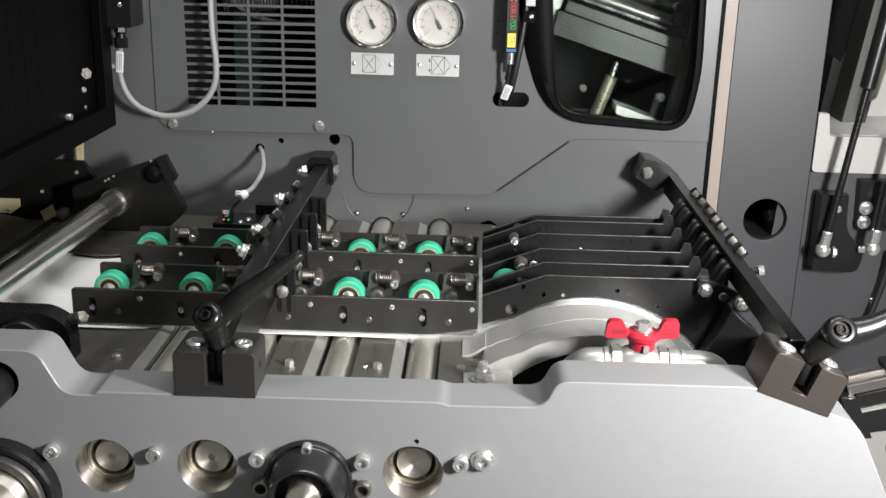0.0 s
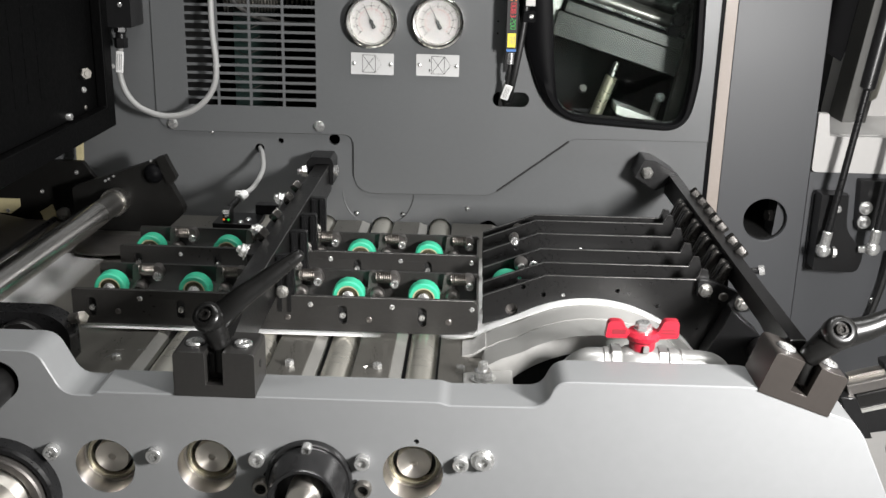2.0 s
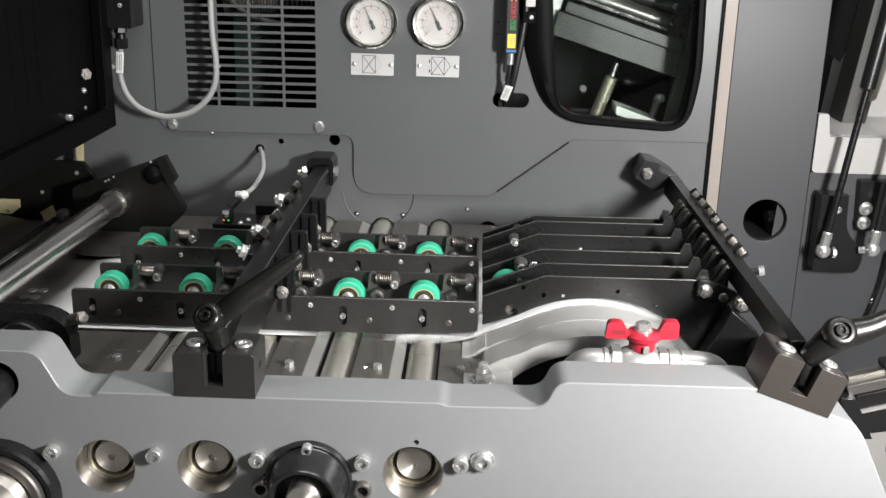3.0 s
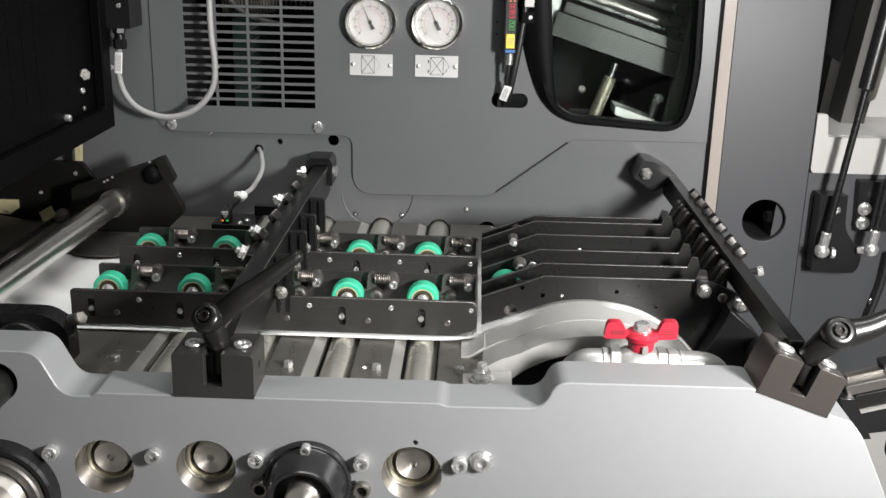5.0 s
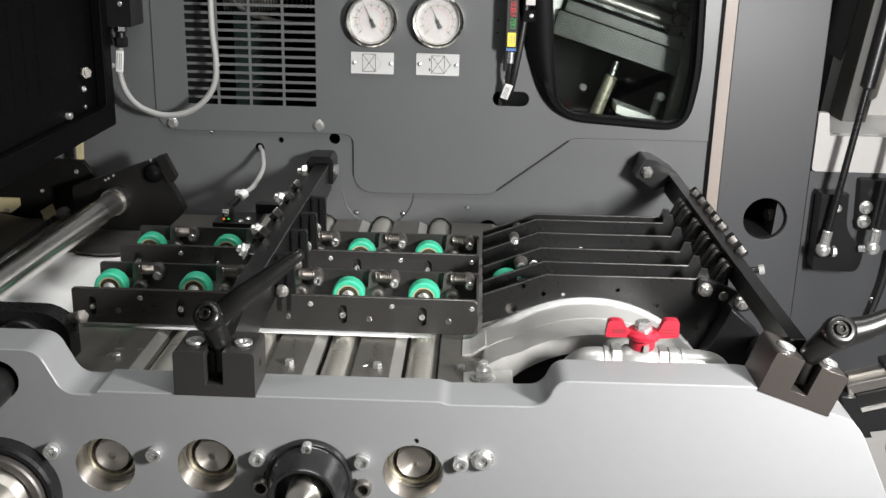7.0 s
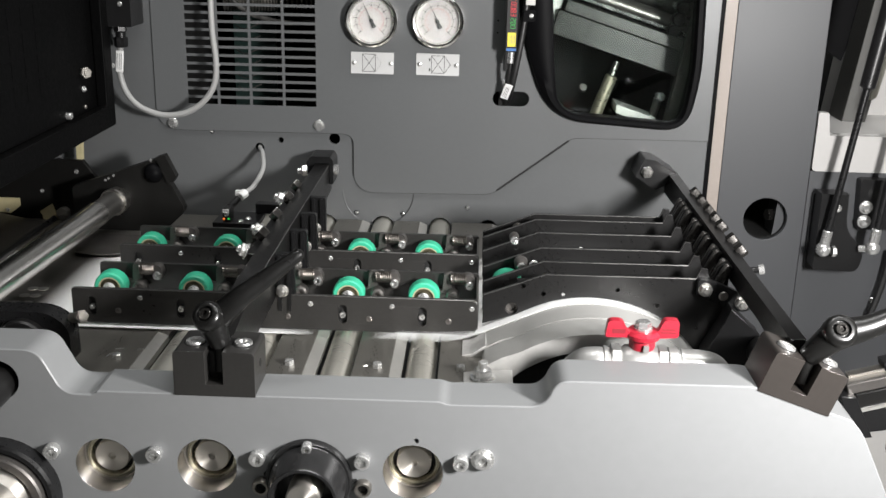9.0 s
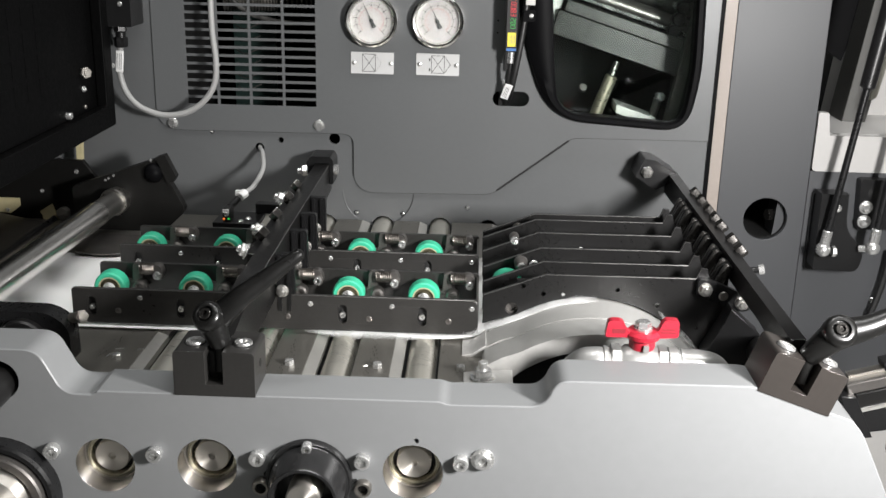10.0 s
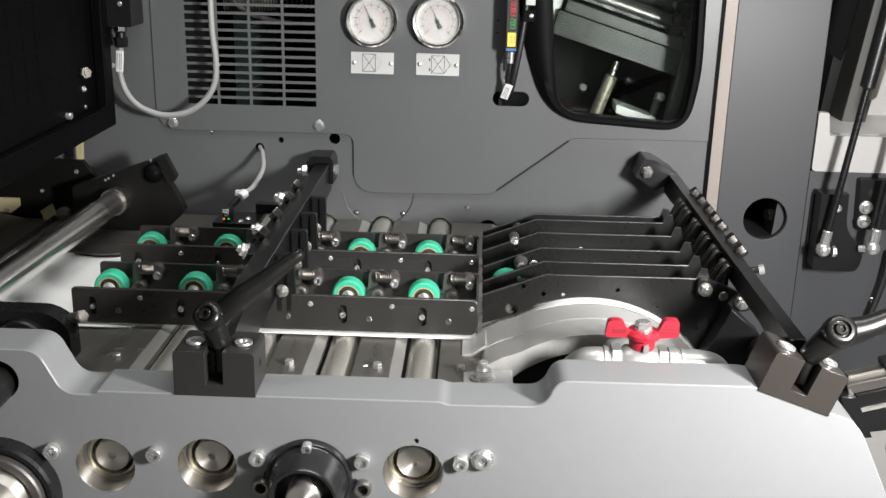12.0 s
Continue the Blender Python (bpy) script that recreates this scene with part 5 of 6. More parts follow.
# ---------------------------------------------------------------- left-hand side
def cable_loop():
    t = thing("switch_box", (-0.445, -0.03, 0.26), "black switch box with a cable gland on the panel", "switch box")
    bm = B()
    prism(bm, rounded([(-0.466, 0.2475, 0.002), (-0.4245, 0.2475, 0.002), (-0.4245, 0.36, 0), (-0.466, 0.36, 0)]), -0.05, -0.002)
    child("body", bm, BLACK, t, bevel=0.0015)
    pan_screw(t, (-0.4625, -0.05, 0.275), (0, -1, 0), 0.0028, 0.0015)
    pan_screw(t, (-0.4375, -0.05, 0.275), (0, -1, 0), 0.0030, 0.0015)
    bm = B()
    hexagon(bm, (-0.4455, -0.03, 0.2475), (0, 0, -1), 0.0082, 0.008)
    rod(bm, (-0.4455, -0.03, 0.2395), (-0.4455, -0.03, 0.232), 0.0066, 16, 0.001)
    hexagon(bm, (-0.4458, -0.03, 0.233), (0, 0, -1), 0.0086, 0.0125, 0.3)
    child("gland", bm, BLACK, t)
    t = thing("grey_cable", (-0.39, -0.03, 0.18), "light grey cable hanging in a loop before the panel", "cable")
    pts = smooth_line([(-0.4462, -0.03, 0.225), (-0.4500, -0.03, 0.2), (-0.4490, -0.03, 0.182), (-0.4420, -0.031, 0.1625), (-0.4255, -0.033, 0.1460), (-0.3965, -0.034, 0.1368), (-0.3670, -0.033, 0.1405), (-0.3435, -0.032, 0.1560), (-0.3300, -0.03, 0.1780),
                       (-0.3272, -0.03, 0.2060), (-0.3300, -0.03, 0.2410), (-0.3310, -0.028, 0.282), (-0.331, -0.02, 0.36)])
    bm = B()
    sweep(bm, pts, 0.0038, 12)
    child("jacket", bm, CABLE, t)
    bm = B()
    ring(bm, (-0.3273, -0.03, 0.2), (0, 0, 1), 0.0036, 0.0046, 0.003, 16)
    box(bm, (-0.324, -0.032, 0.2), (-0.3215, -0.029, 0.203))
    child("cable_tie", bm, CABLE, t)
    bm = B()
    box(bm, (-0.0048, -0.0014, -0.0135), (0.0048, 0.0014, 0.0135), pose(-0.4475, -0.0350, 0.2035, 0, 5, 0))
    child("tag", bm, TAG, t, "white cable tag with small print", bevel=0.001)
    bm = B()
    for k in range(3):
        box(bm, (-0.0028 + 0.0025 * k, -0.0018, -0.010), (-0.0021 + 0.0025 * k, -0.0010, 0.010), pose(-0.4475, -0.0350, 0.2035, 0, 5, 0))
    child("print_bars", bm, GREYINK, t)
    bm = B()
    rod(bm, (-0.4565, -0.034, 0.198), (-0.4565, -0.038, 0.198), 0.003, 12, 0.0006)
    child("tag_button", bm, CABLE, t)


def hood():
    t = thing("side_hood", (-0.6, -0.25, 0.13), "black steel hood beside the panel with hexagon bolts", "hood")
    bm = B()
    prism(bm, [(-0.80, 0.13), (-0.046, 0.13), (-0.046, 0.52), (-0.80, 0.52)], -0.475, -0.468, plane="yz")
    child("side_sheet", bm, HOODBLACK, t, bevel=0.0008)
    bm = B()
    prism(bm, [(-0.80, 0.125), (-0.044, 0.125), (-0.044, 0.52), (-0.070, 0.52), (-0.070, 0.152), (-0.80, 0.152)], -0.4675, -0.454, plane="yz")
    child("rim", bm, HOODBLACK, t, bevel=0.0015)
    bm = B()
    prism(bm, [(-0.80, 0.153), (-0.155, 0.153), (-0.155, 0.52), (-0.80, 0.52)], -0.4677, -0.4645, plane="yz")
    child("inner_sheet", bm, HOODBLACK, t, bevel=0.0008)
    # flat raised tiles imitate a faint brick-like reflection on the hood
    bm = B()
    for i in range(5):
        for k in range(5):
            box(bm, (-0.4647, -0.24 - 0.032 * i, 0.19 + 0.026 * k), (-0.4642, -0.215 - 0.032 * i, 0.211 + 0.026 * k))
    child("reflection_grid", bm, HOODBLACK, t)
    bm = B()
    box(bm, (-0.9, -0.80, 0.125), (-0.476, -0.046, 0.13))
    child("bottom_sheet", bm, HOODBLACK, t)
    hex_bolt(t, (-0.4645, -0.110, 0.199), (0.8, -0.75, 0.1), 0.0072, 0.005, stud=0.001, mat=DULLZINC)
    pan_screw(t, (-0.4665, -0.112, 0.180), (0.9, -0.5, 0.1), 0.0036, 0.002)
    pan_screw(t, (-0.468, -0.108, 0.158), (1, 0, 0), 0.003, 0.002, mat=DULLZINC)
    socket_bolt(t, (-0.4645, -0.175, 0.159), (1, 0, 0), 0.004, 0.006)


def left_side():
    t = thing("infeed_tube", (-0.4428, -0.4, 0.0459), "polished steel infeed tube held in a black end bracket", "tube")
    bm = B()
    rod(bm, (-0.4428, -1.05, 0.0598), (-0.4428, -0.1641, 0.0409), 0.0146, 44, 0.001)
    child("tube", bm, CHROME, t)
    bm = B()
    rod(bm, (-0.4428, -0.1651, 0.0409), (-0.4428, -0.088, 0.0393), 0.0136, 40)
    child("inner_tube", bm, TUBESTEEL, t)
    bm = B()
    lathe(bm, (-0.4428, -0.106, 0.0397), (0, 1, -0.021), [(0.0136, -0.003), (0.0166, -0.003), (0.0174, -0.001), (0.0174, 0.003), (0.0160, 0.005), (0.0158, 0.018)], 40)
    child("collar", bm, STEEL, t, "bright steel collar")
    t = thing("end_bracket", (-0.42, -0.08, 0.04), "black steel end bracket with a ball knob", "bracket")
    bm = B()
    prism(bm, rounded([(-0.500, 0.054, 0.004), (-0.4687, 0.0650, 0.003), (-0.392, 0.0925, 0.002), (-0.3850, 0.0740, 0.001), (-0.3770, 0.0640, 0.001), (-0.3600, 0.0310, 0.003), (-0.3610, 0.0240, 0.004), (-0.384, 0.002, 0.004), (-0.50, -0.012, 0.004)]), -0.090, -0.076)
    child("plate", bm, SIDEBLACK, t, bevel=0.002)
    bm = B()
    prism(bm, rounded([(-0.49, 0.004, 0.004), (-0.41, 0.004, 0.004), (-0.41, 0.060, 0.004), (-0.49, 0.045, 0.004)]), -0.0758, -0.0505)
    child("mount", bm, SIDEBLACK, t, bevel=0.002)
    bm = B()
    prism(bm, rounded([(-0.3915, 0.0948, 0.001), (-0.3800, 0.0985, 0.001), (-0.3668, 0.0712, 0.001), (-0.3712, 0.0640, 0.001), (-0.3790, 0.0640, 0.001)]), -0.094, -0.082)
    child("flange", bm, SIDEBLACK, t, bevel=0.0008)
    bm = B()
    lathe(bm, (-0.3960, -0.089, 0.0745), (0, -1, 0), [(0.0125, -0.002)] + [(0.0125 * math.cos(radians(9 * i)), 0.0125 * math.sin(radians(9 * i))) for i in range(1, 11)], 28)
    child("knob", bm, RUBBER, t, "glossy black ball knob")
    for x, z in ((-0.4568, 0.0627), (-0.4524, 0.0650), (-0.4464, 0.0688), (-0.3983, 0.0896)):
        bm = B()
        rod(bm, (x, -0.0895, z + 0.001), (x, -0.0915, z + 0.001), 0.0016, 8)
        child("pin", bm, ZINC, t)
    t = thing("infeed_side_plate", (-0.6, -0.05, 0.02), "black side plate with screws and yellowed board behind cut-outs", "plate")
    bm = B()
    prism(bm, [(-0.9, -0.05), (-0.49, -0.05), (-0.4800, 0.040), (-0.4825, 0.0546), (-0.4996, 0.0778), (-0.9, 0.082)], -0.05, -0.042)
    child("plate", bm, SIDEBLACK, t, bevel=0.001)
    bm = B()
    prism(bm, [(-0.66, 0.0265), (-0.5855, 0.0262), (-0.5855, 0.0158), (-0.5985, 0.006), (-0.66, 0.012)], -0.0525, -0.0503)
    child("yellow_board", bm, OCHRE, t, "yellowed board showing through")
    bm = B()
    prism(bm, [(-0.5603, 0.0095), (-0.5437, 0.0198), (-0.5385, 0.0070), (-0.5325, -0.0045), (-0.5556, -0.0040), (-0.5575, 0.005)], -0.0525, -0.0503)
    child("yellow_board", bm, OCHRE, t, "yellowed board showing through")
    bm = B()
    box(bm, (-0.66, -0.0535, 0.050), (-0.606, -0.0503, 0.058))
    child("pale_strip", bm, CAST, t)
    for x, z, r in ((-0.5085, 0.0632, 0.003), (-0.5555, 0.0366, 0.0026)):
        pan_screw(t, (x, -0.0502, z), (0, -1, 0), r, 0.0018)
    pan_screw(t, (-0.602, -0.0526, 0.010), (0, -1, 0), 0.0028, 0.0015)
    bm = B()
    lathe(bm, (-0.5285, -0.0502, 0.0085), (0, -1, 0), [(0.0082, 0), (0.0082, 0.008), (0.0072, 0.010), (0.004, 0.0105), (0, 0.0105)], 24)
    child("button", bm, NUT, t)
    t = thing("yellow_panel_edge", (-0.5, -0.02, 0.1), "yellowed board edge beside the hood", "board")
    bm = B()
    prism(bm, [(-0.5170, 0.066), (-0.5100, 0.0680), (-0.5050, 0.14), (-0.5145, 0.14)], -0.026, -0.018)
    child("board", bm, OCHRE, t, bevel=0.0006)
    t = thing("infeed_table", (-0.6, -0.3, -0.02), "dark worn infeed table sheet", "table")
    bm = B()
    box(bm, (-1.05, -0.56, -0.02), (-0.601, -0.02, -0.0015))
    child("sheet", bm, BROWN, t, bevel=0.0008)
    t = thing("belt_guard", (-0.55, -0.12, 0.02), "dark brown belt cover with a raised edge", "cover")
    bm = B()
    prism(bm, [(-0.66, -0.045), (-0.532, -0.1047), (-0.530, -0.36), (-0.9, -0.36), (-0.9, -0.045)], -0.001, 0.012, plane="xy")
    child("sheet", bm, BROWN, t, bevel=0.002)
    bm = B()
    sweep(bm, [(-0.527, -0.40, 0.011), (-0.527, -0.088, 0.011)], 0.004, 10)
    child("edge_bead", bm, GLOSS, t)
    t = thing("paper_tongue", (-0.43, -0.17, 0.005), "thin dark grey steel guide tongue over the paper", "guide tongue")
    bm = B()
    prism(bm, rounded([(-0.480, -0.13, 0.004), (-0.400, -0.13, 0.004), (-0.392, -0.198, 0.03), (-0.425, -0.212, 0.02), (-0.458, -0.204, 0.01)]), 0.0045, 0.0060, plane="xy")
    child("tongue", bm, SATIN, t, bevel=0.0005)
    # stop arm by the frame
    t = thing("stop_arm", (-0.37, -0.5, 0.03), "glossy black bent stop arm with a zinc bolt", "stop arm")
    bm = B()
    prism(bm, rounded([(-0.52, 0.010, 0.004), (-0.3435, 0.006, 0.004), (-0.3435, 0.040, 0.02), (-0.362, 0.0535, 0.02), (-0.44, 0.0535, 0.01), (-0.52, 0.047, 0.004)], 8), -0.512, -0.49)
    child("arm", bm, GLOSS, t, bevel=0.003, segments=3)
    bm = B()
    lathe(bm, (-0.3835, -0.5125, 0.026), (0, -1, 0), [(0.0215, 0), (0.0215, 0.006), (0.020, 0.008), (0.0, 0.008)], 36)
    child("cap", bm, BLACKBLUE, t, "dull dark cap")
    bm = B()
    rod(bm, (-0.347, -0.497, 0.043), (-0.336, -0.499, 0.0455), 0.0048, 14)
    hexagon(bm, (-0.3375, -0.499, 0.0452), (0.7, -0.9, 0.4), 0.0062, 0.005)
    lathe(bm, (-0.3345, -0.503, 0.047), (0.7, -0.9, 0.4), [(0.004, 0), (0.004, 0.002), (0.0024, 0.0022), (0, 0.0012)], 14)
    child("bolt", bm, DULLZINC, t)
    # optical sensor by the second rail
    t = thing("light_sensor", (-0.285, -0.15, 0.04), "small black light sensor with a white plug and cable", "sensor")
    bm = B()
    box(bm, (-0.305, -0.168, 0.030), (-0.252, -0.118, 0.036))
    box(bm, (-0.262, -0.128, 0.037), (-0.2028, -0.112, 0.049))
    child("mounting_plate", bm, BLACK, t, bevel=0.0008)
    bm = B()
    box(bm, (-0.293, -0.166, 0.036), (-0.284, -0.146, 0.053))
    child("body", bm, DEEP, t, bevel=0.001)
    for z, mat in ((0.0405, ORANGELED), (0.0405, GREENLED)):
        bm = B()
        x = -0.2915 if mat is ORANGELED else -0.2860
        box(bm, (x - 0.0012, -0.1665, z - 0.001), (x + 0.0012, -0.1659, z + 0.001))
        child("status_light", bm, mat, t)
    pan_screw(t, (-0.2885, -0.166, 0.0455), (0, -1, 0), 0.0028, 0.002)
    bm = B()
    for k in range(3):
        box(bm, (-0.2925, -0.1665, 0.048 + 0.0016 * k), (-0.2850, -0.1659, 0.0487 + 0.0016 * k))
    child("print_bars", bm, TAG, t)
    bm = B()
    rod(bm, (-0.2885, -0.150, 0.050), (-0.282, -0.130, 0.056), 0.0042, 14, 0.0008)
    child("plug", bm, DEEP, t)
    bm = B()
    rod(bm, (-0.281, -0.126, 0.0565), (-0.2755, -0.117, 0.0605), 0.0055, 12, 0.001)
    box(bm, (-0.2865, -0.125, 0.058), (-0.2805, -0.119, 0.064))
    child("plug_collar", bm, TAG, t, "white plug collar")
    bm = B()
    sweep(bm, smooth_line([(-0.2765, -0.118, 0.0600), (-0.2705, -0.090, 0.0630), (-0.2675, -0.050, 0.0750), (-0.2745, -0.018, 0.0880), (-0.2818, 0.004, 0.0905), (-0.284, 0.03, 0.088)]), 0.0030, 10)
    child("cable", bm, CABLE, t)
    for x, y in ((-0.272, -0.163), (-0.266, -0.150)):
        pan_screw(t, (x, y, 0.036), (0, -0.3, 1), 0.0036, 0.003)


# ---------------------------------------------------------------- ball valve and far right corner
def valve():
    t = thing("ball_valve", (0.143, -0.53, 0.035), "nickel-plated ball valve with a red wing handle", "valve")
    y = -0.532
    z = 0.0345
    bm = B()
    lathe(bm, (0.112, y, z), (1, 0, 0), [(0.0118, 0), (0.0132, 0.001), (0.0132, 0.004), (0.012, 0.005), (0.012, 0.0062), (0.0132, 0.0068), (0.0132, 0.0085), (0.0118, 0.009), (0.0118, 0.010)], 32)
    child("threaded_end", bm, VALVE, t)
    bm = B()
    lathe(bm, (0.1655, y, z), (1, 0, 0), [(0.0118, 0), (0.0140, 0.001), (0.0140, 0.008), (0.0125, 0.009), (0.0125, 0.0105), (0.0135, 0.011), (0.0135, 0.013), (0.0118, 0.0135)], 32)
    child("threaded_end", bm, VALVE, t)
    bm = B()
    hexagon(bm, (0.1195, y, z), (1, 0, 0), 0.0158, 0.008)
    child("hexagon_collar", bm, VALVE, t)
    bm = B()
    hexagon(bm, (0.1580, y, z), (1, 0, 0), 0.0158, 0.008)
    child("hexagon_collar", bm, VALVE, t)
    bm = B()
    lathe(bm, (0.127, y, z), (1, 0, 0), [(0.0125, 0), (0.0150, 0.004), (0.0162, 0.012), (0.0162, 0.020), (0.0150, 0.028), (0.0125, 0.032)], 32)
    rod(bm, (0.1440, y, z + 0.012), (0.1440, y, z + 0.020), 0.0068, 20)
    child("body", bm, VALVE, t)
    bm = B()
    sweep(bm, smooth_line([(0.1135, y, z), (0.106, y, z), (0.098, y + 0.003, z - 0.003), (0.090, y + 0.008, z - 0.014), (0.087, y + 0.01, z - 0.04)]), 0.0122, 20)
    child("elbow", bm, VALVE, t)
    bm = B()
    sweep(bm, smooth_line([(0.1780, y, z), (0.192, y, z), (0.205, y + 0.004, z - 0.005), (0.213, y + 0.01, z - 0.02), (0.215, y + 0.012, z - 0.05)]), 0.0125, 20)
    child("elbow", bm, VALVE, t)
    bm = B()
    prism(bm, rounded([(0.1125, 0.0590, 0.002), (0.1145, 0.0735, 0.004), (0.1265, 0.0735, 0.004), (0.1310, 0.0640, 0.004), (0.1360, 0.0645, 0.002), (0.1520, 0.0645, 0.002), (0.1560, 0.0650, 0.004), (0.1600, 0.0750, 0.003), (0.1720, 0.0750, 0.003), (0.1725, 0.0600, 0.003), (0.1560, 0.0590, 0.003), (0.1345, 0.0590, 0.003)]), y - 0.006, y + 0.002)
    child("wing_handle", bm, RED, t, bevel=0.0014, segments=3)
    bm = B()
    lathe(bm, (0.1440, y, 0.0475), (0, 0, 1), [(0.0085, 0), (0.0105, 0.001), (0.0110, 0.008), (0.0140, 0.0105), (0.0145, 0.014), (0.012, 0.0168), (0, 0.017)], 28)
    child("handle_hub", bm, RED, t)
    bm = B()
    rod(bm, (0.1440, y, 0.0640), (0.1440, y, 0.0662), 0.0078, 24)
    hexagon(bm, (0.1440, y, 0.0660), (0, 0, 1), 0.0068, 0.0058, 0.3)
    child("nut", bm, ZINC, t)
    bm = B()
    box(bm, (0.1435, y - 0.0128, 0.0490), (0.1480, y - 0.0085, 0.0545))
    child("stop_lug", bm, VALVE, t)
    for k, (x0, x1, zz) in enumerate(((0.1180, 0.1290, 0.0625), (0.1580, 0.1690, 0.0662), (0.1570, 0.1700, 0.0635))):
        bm = B()
        box(bm, (x0, y - 0.0064, zz), (x1, y - 0.0058, zz + (0.0040 if k == 0 else 0.0014)))
        child("raised_mark", bm, DARKRED, t, "dark moulded lettering bar")


def right_corner():
    t = thing("rack_slide", (0.40, -0.45, -0.02), "dark steel rack slide beside the frame end", "slide")
    m = pose(0.3485, -0.45, -0.0175, 0, -16, 0)
    bm = B()
    box(bm, (-0.002, -0.01, -0.004), (0.16, 0.012, 0.006), m)
    child("upper_bar", bm, SATIN, t, bevel=0.001)
    bm = B()
    box(bm, (0.004, -0.012, -0.018), (0.16, 0.012, -0.0042), m)
    child("middle_bar", bm, BLACKBLUE, t, bevel=0.001)
    bm = B()
    box(bm, (0.004, -0.014, -0.0215), (0.16, 0.0, -0.0185), m)
    child("bright_edge", bm, EDGESTEEL, t)
    bm = B()
    for k in range(26):
        box(bm, (0.004 + 0.0022 * k, 0.002, 0.006), (0.0052 + 0.0022 * k, 0.012, 0.0088), m)
    child("rack_teeth", bm, DULLZINC, t)
    bm = B()
    box(bm, (0.036, 0.0, 0.0062), (0.07, 0.018, 0.014), m)
    child("slider", bm, BLACK, t, bevel=0.001)
    bm = B()
    prism(bm, [(0.345, -0.036), (0.44, -0.012), (0.44, -0.045), (0.368, -0.058)], -0.462, -0.44)
    child("lower_block", bm, BLACK, t, bevel=0.001)
    bm = B()
    prism(bm, [(0.338, -0.020), (0.352, -0.02), (0.372, -0.060), (0.352, -0.062)], -0.468, -0.43)
    child("end_plate", bm, BLACK, t, bevel=0.001)
    t = thing("corrugated_hose", (0.395, -0.45, -0.06), "black corrugated hose end", "hose")
    bm = B()
    for k in range(6):
        ring(bm, (0.392 + 0.004 * k, -0.47, -0.062 - 0.002 * k), (1, 0, -0.4), 0.010, 0.014, 0.003, 24)
    rod(bm, (0.39, -0.47, -0.061), (0.45, -0.47, -0.085), 0.0105, 20)
    child("ribs", bm, RUBBER, t)
    t = thing("lower_white_cover", (0.6, -0.02, -0.4), "cream white lower machine cover", "cover")
    bm = B()
    prism(bm, [(0.4385, -0.949), (1.2, -0.949), (1.2, -0.215), (0.4385, -0.215)], -0.03, -0.001)
    child("sheet", bm, CREAM, t, bevel=0.001)


# ---------------------------------------------------------------- the envelopes on their way
PITCH, LENGTH, SPEED, COUNT, STRIPS = 0.34, 0.256, 1.982, 9, 12


def paper_path():
    """The closed way of the envelopes: over the table and the arched guide, then back below inside the machine."""
    over = arc(DRUM_R + 0.0012, 118, 2, 60)

    def loop(left):
        pts = [(left + (-0.03 - left) * i / 60, 0.0008) for i in range(61)]
        bend = smooth_line([(-0.05, 0.0008, 0), (-0.02, 0.0010, 0), (0.004, 0.0042, 0), (0.0205, 0.0120, 0), (0.0385, 0.0198, 0), (*over[0], 0), (*over[4], 0)], 8)
        pts += [(p.x, p.y) for p in bend if -0.03 < p.x < over[0][0]]
        pts += over
        x = over[-1][0]
        pts += [(x, -0.09 - 0.01 * i) for i in range(1, 12)]
        pts += [(x - 0.1 + 0.1 * math.cos(a), -0.20 - 0.1 * math.sin(a)) for a in (radians(90 * i / 20) for i in range(1, 21))]
        pts += [(x - 0.1 + (left - x + 0.1) * i / 60, -0.30) for i in range(1, 61)]
        r = 0.1504
        pts += [(left - r * math.sin(a), -0.30 + r - r * math.cos(a)) for a in (radians(180 * i / 40) for i in range(1, 40))]
        return np.array(pts)

    def length(p):
        return np.linalg.norm(np.diff(np.vstack([p, p[:1]]), axis=0), axis=1).sum()
    lo, hi = -1.5, -0.5
    for _ in range(40):
        mid = (lo + hi) / 2
        if length(loop(mid)) > PITCH * COUNT:
            lo = mid
        else:
            hi = mid
    p = loop(mid)
    p = np.vstack([p, p[:1]])
    s = np.concatenate([[0], np.cumsum(np.linalg.norm(np.diff(p, axis=0), axis=1))])
    return p, s


def envelopes():
    bm = B()
    w = LENGTH / STRIPS / 2 + 0.0004
    prism(bm, [(-w, -0.0003), (w, -0.0003), (w, 0.0003), (-w, 0.0003)], -0.111, 0.111)
    first = part("paper_strip", bm, PAPER, None, smooth=False)
    made = []
    for i in range(COUNT):
        e = thing("envelope", (0, -0.303, 0), "white paper envelope running over the transport rollers", "envelope", "envelopes on the transport")
        strips = []
        for k in range(STRIPS):
            s = first if (i == 0 and k == 0) else first.copy()
            if s is not first:
                scene.collection.objects.link(s)
            s.parent = e
            strips.append(s)
        made.append((e, strips))
    return made


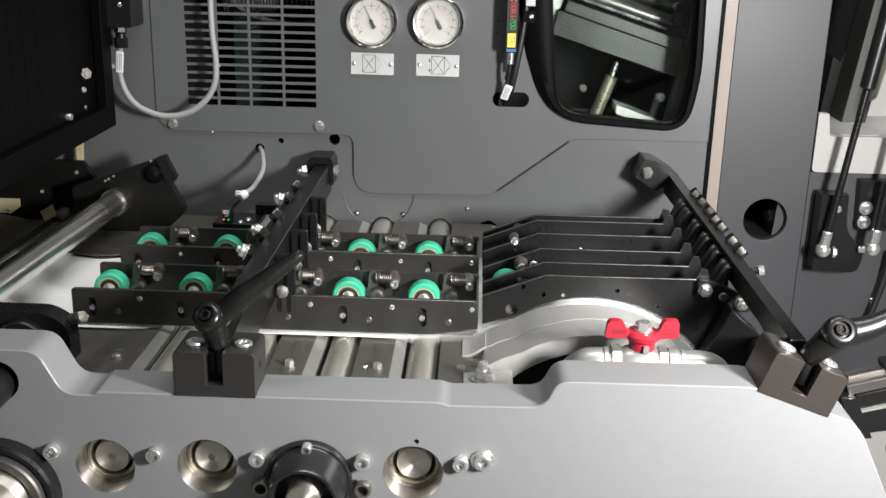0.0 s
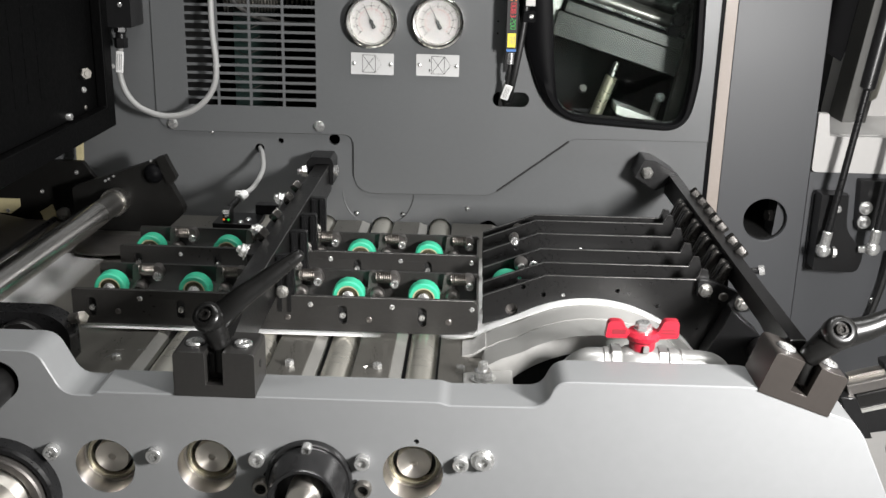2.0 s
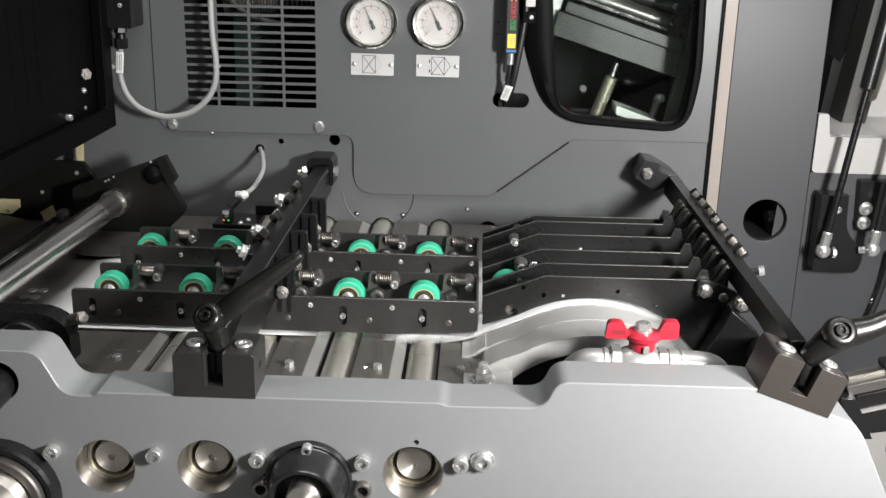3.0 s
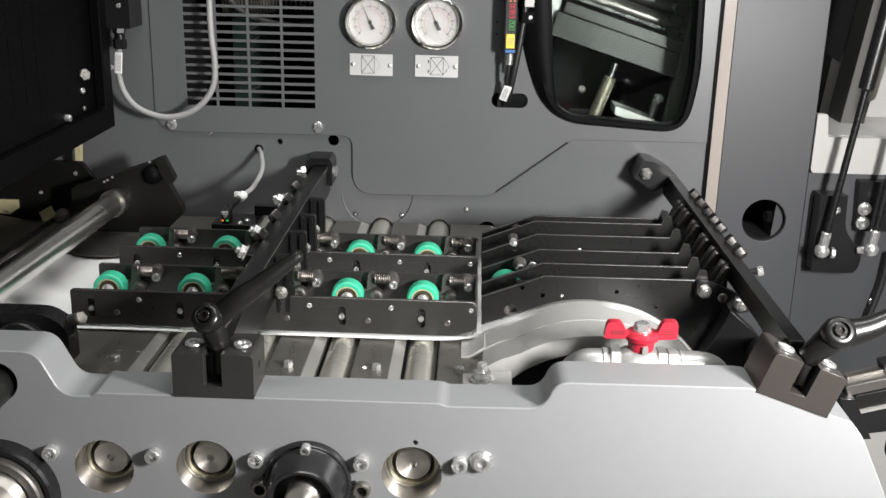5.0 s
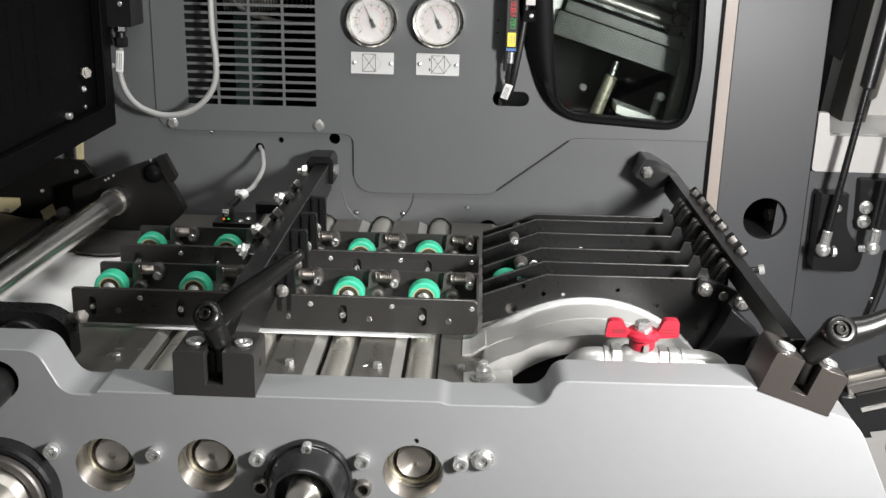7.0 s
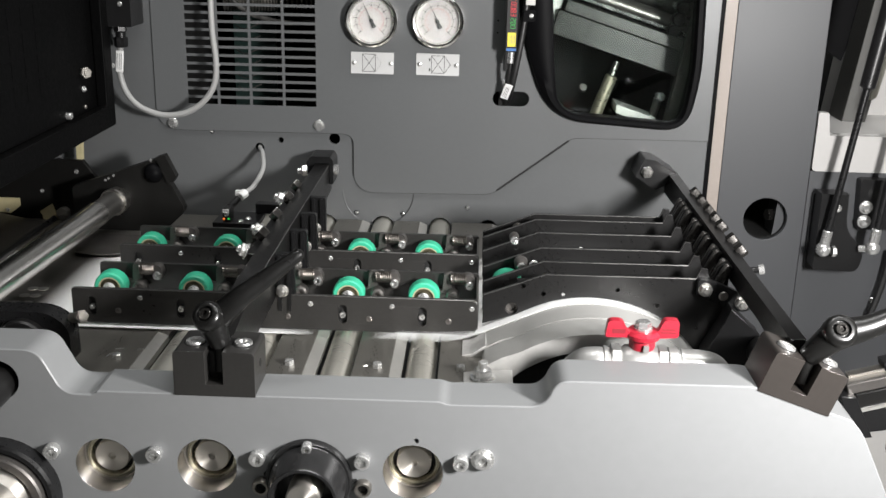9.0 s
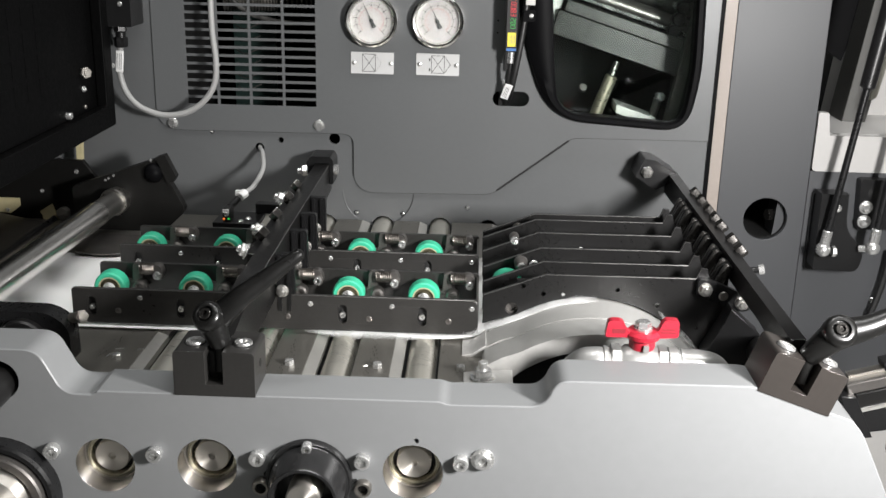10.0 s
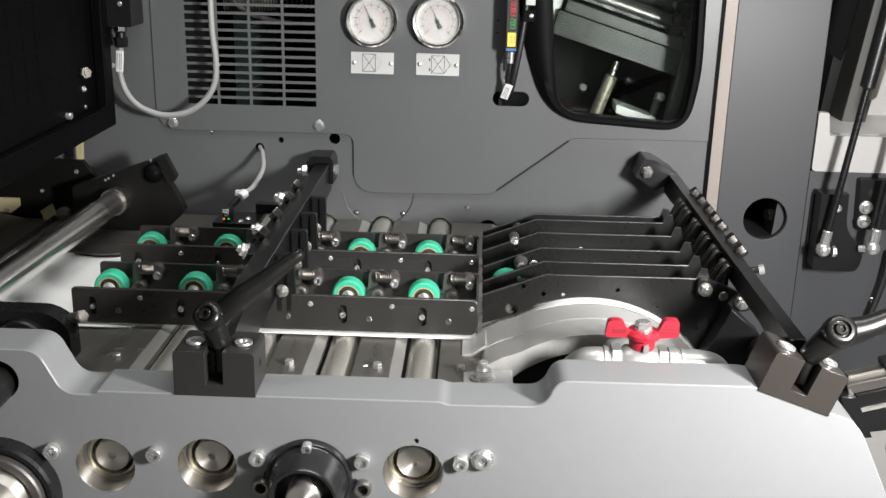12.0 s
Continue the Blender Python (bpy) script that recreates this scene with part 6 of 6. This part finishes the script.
def move_envelopes(made):
    p, s = paper_path()
    total = s[-1]
    start = float(np.interp(0.054, p[:120, 0], s[:120]))
    frames = [k / FPS for k in range(0, 12 * FPS + 1)]

    def pose_at(d):
        d %= total
        x, z = np.interp(d, s, p[:, 0]), np.interp(d, s, p[:, 1])
        a, b = (d - 0.012) % total, (d + 0.012) % total
        dx = np.interp(b, s, p[:, 0]) - np.interp(a, s, p[:, 0])
        dz = np.interp(b, s, p[:, 1]) - np.interp(a, s, p[:, 1])
        return Matrix.Translation((x, -0.303, z)) @ Matrix.Rotation(-math.atan2(dz, dx), 4, "Y")

    for i, (e, strips) in enumerate(made):
        centre = start + PITCH / 2 + i * PITCH
        own = [pose_at(centre + SPEED * t) for t in frames]
        walk(e, list(zip(frames, own)))
        for k, piece in enumerate(strips):
            off = (k + 0.5 - STRIPS / 2) * LENGTH / STRIPS
            walk(piece, [(t, m.inverted() @ pose_at(centre + SPEED * t + off)) for t, m in zip(frames, own)])


def move_rollers():
    """Rollers turn with the paper that runs under them."""
    for n, ob in enumerate(SPIN):
        way = -1 if ob.name.startswith("transport") else 1
        at = ob.location.copy()
        rows = [(k / FPS, Matrix.Translation(at) @ Matrix.Rotation(radians(-way * 75.0 * k), 4, "Y")) for k in range(0, 12 * FPS + 1)]
        walk(ob, rows)

hall()
back_panel()
grille()
window()
behind_window()
column()
struts()
side_frame()
table()
rails()
delivery()
left_bar()
right_bar()
gauge()
info_plate(-0.1330, 0.2053, False)
info_plate(-0.0494, 0.2055, True)
pressure_switch()
cable_loop()
hood()
left_side()
valve()
right_corner()
lever((-0.1895, -0.598, 0.0655), (-0.1970, -0.598, 0.0870), (-0.18, -0.72, 0.66), (-0.1330, -0.575, 0.1330), 0.0120, "black clamping lever with a steel screw over the roller rails")
lever((0.2570, -0.598, 0.0725), (0.2755, -0.603, 0.0950), (-0.05, -0.80, 0.60), (0.350, -0.590, 0.1205), 0.0124, "black clamping lever with a steel screw over the guide blades", 0.004)
PAPERS = envelopes()


def motions():
    move_envelopes(PAPERS)
    move_rollers()


motions()
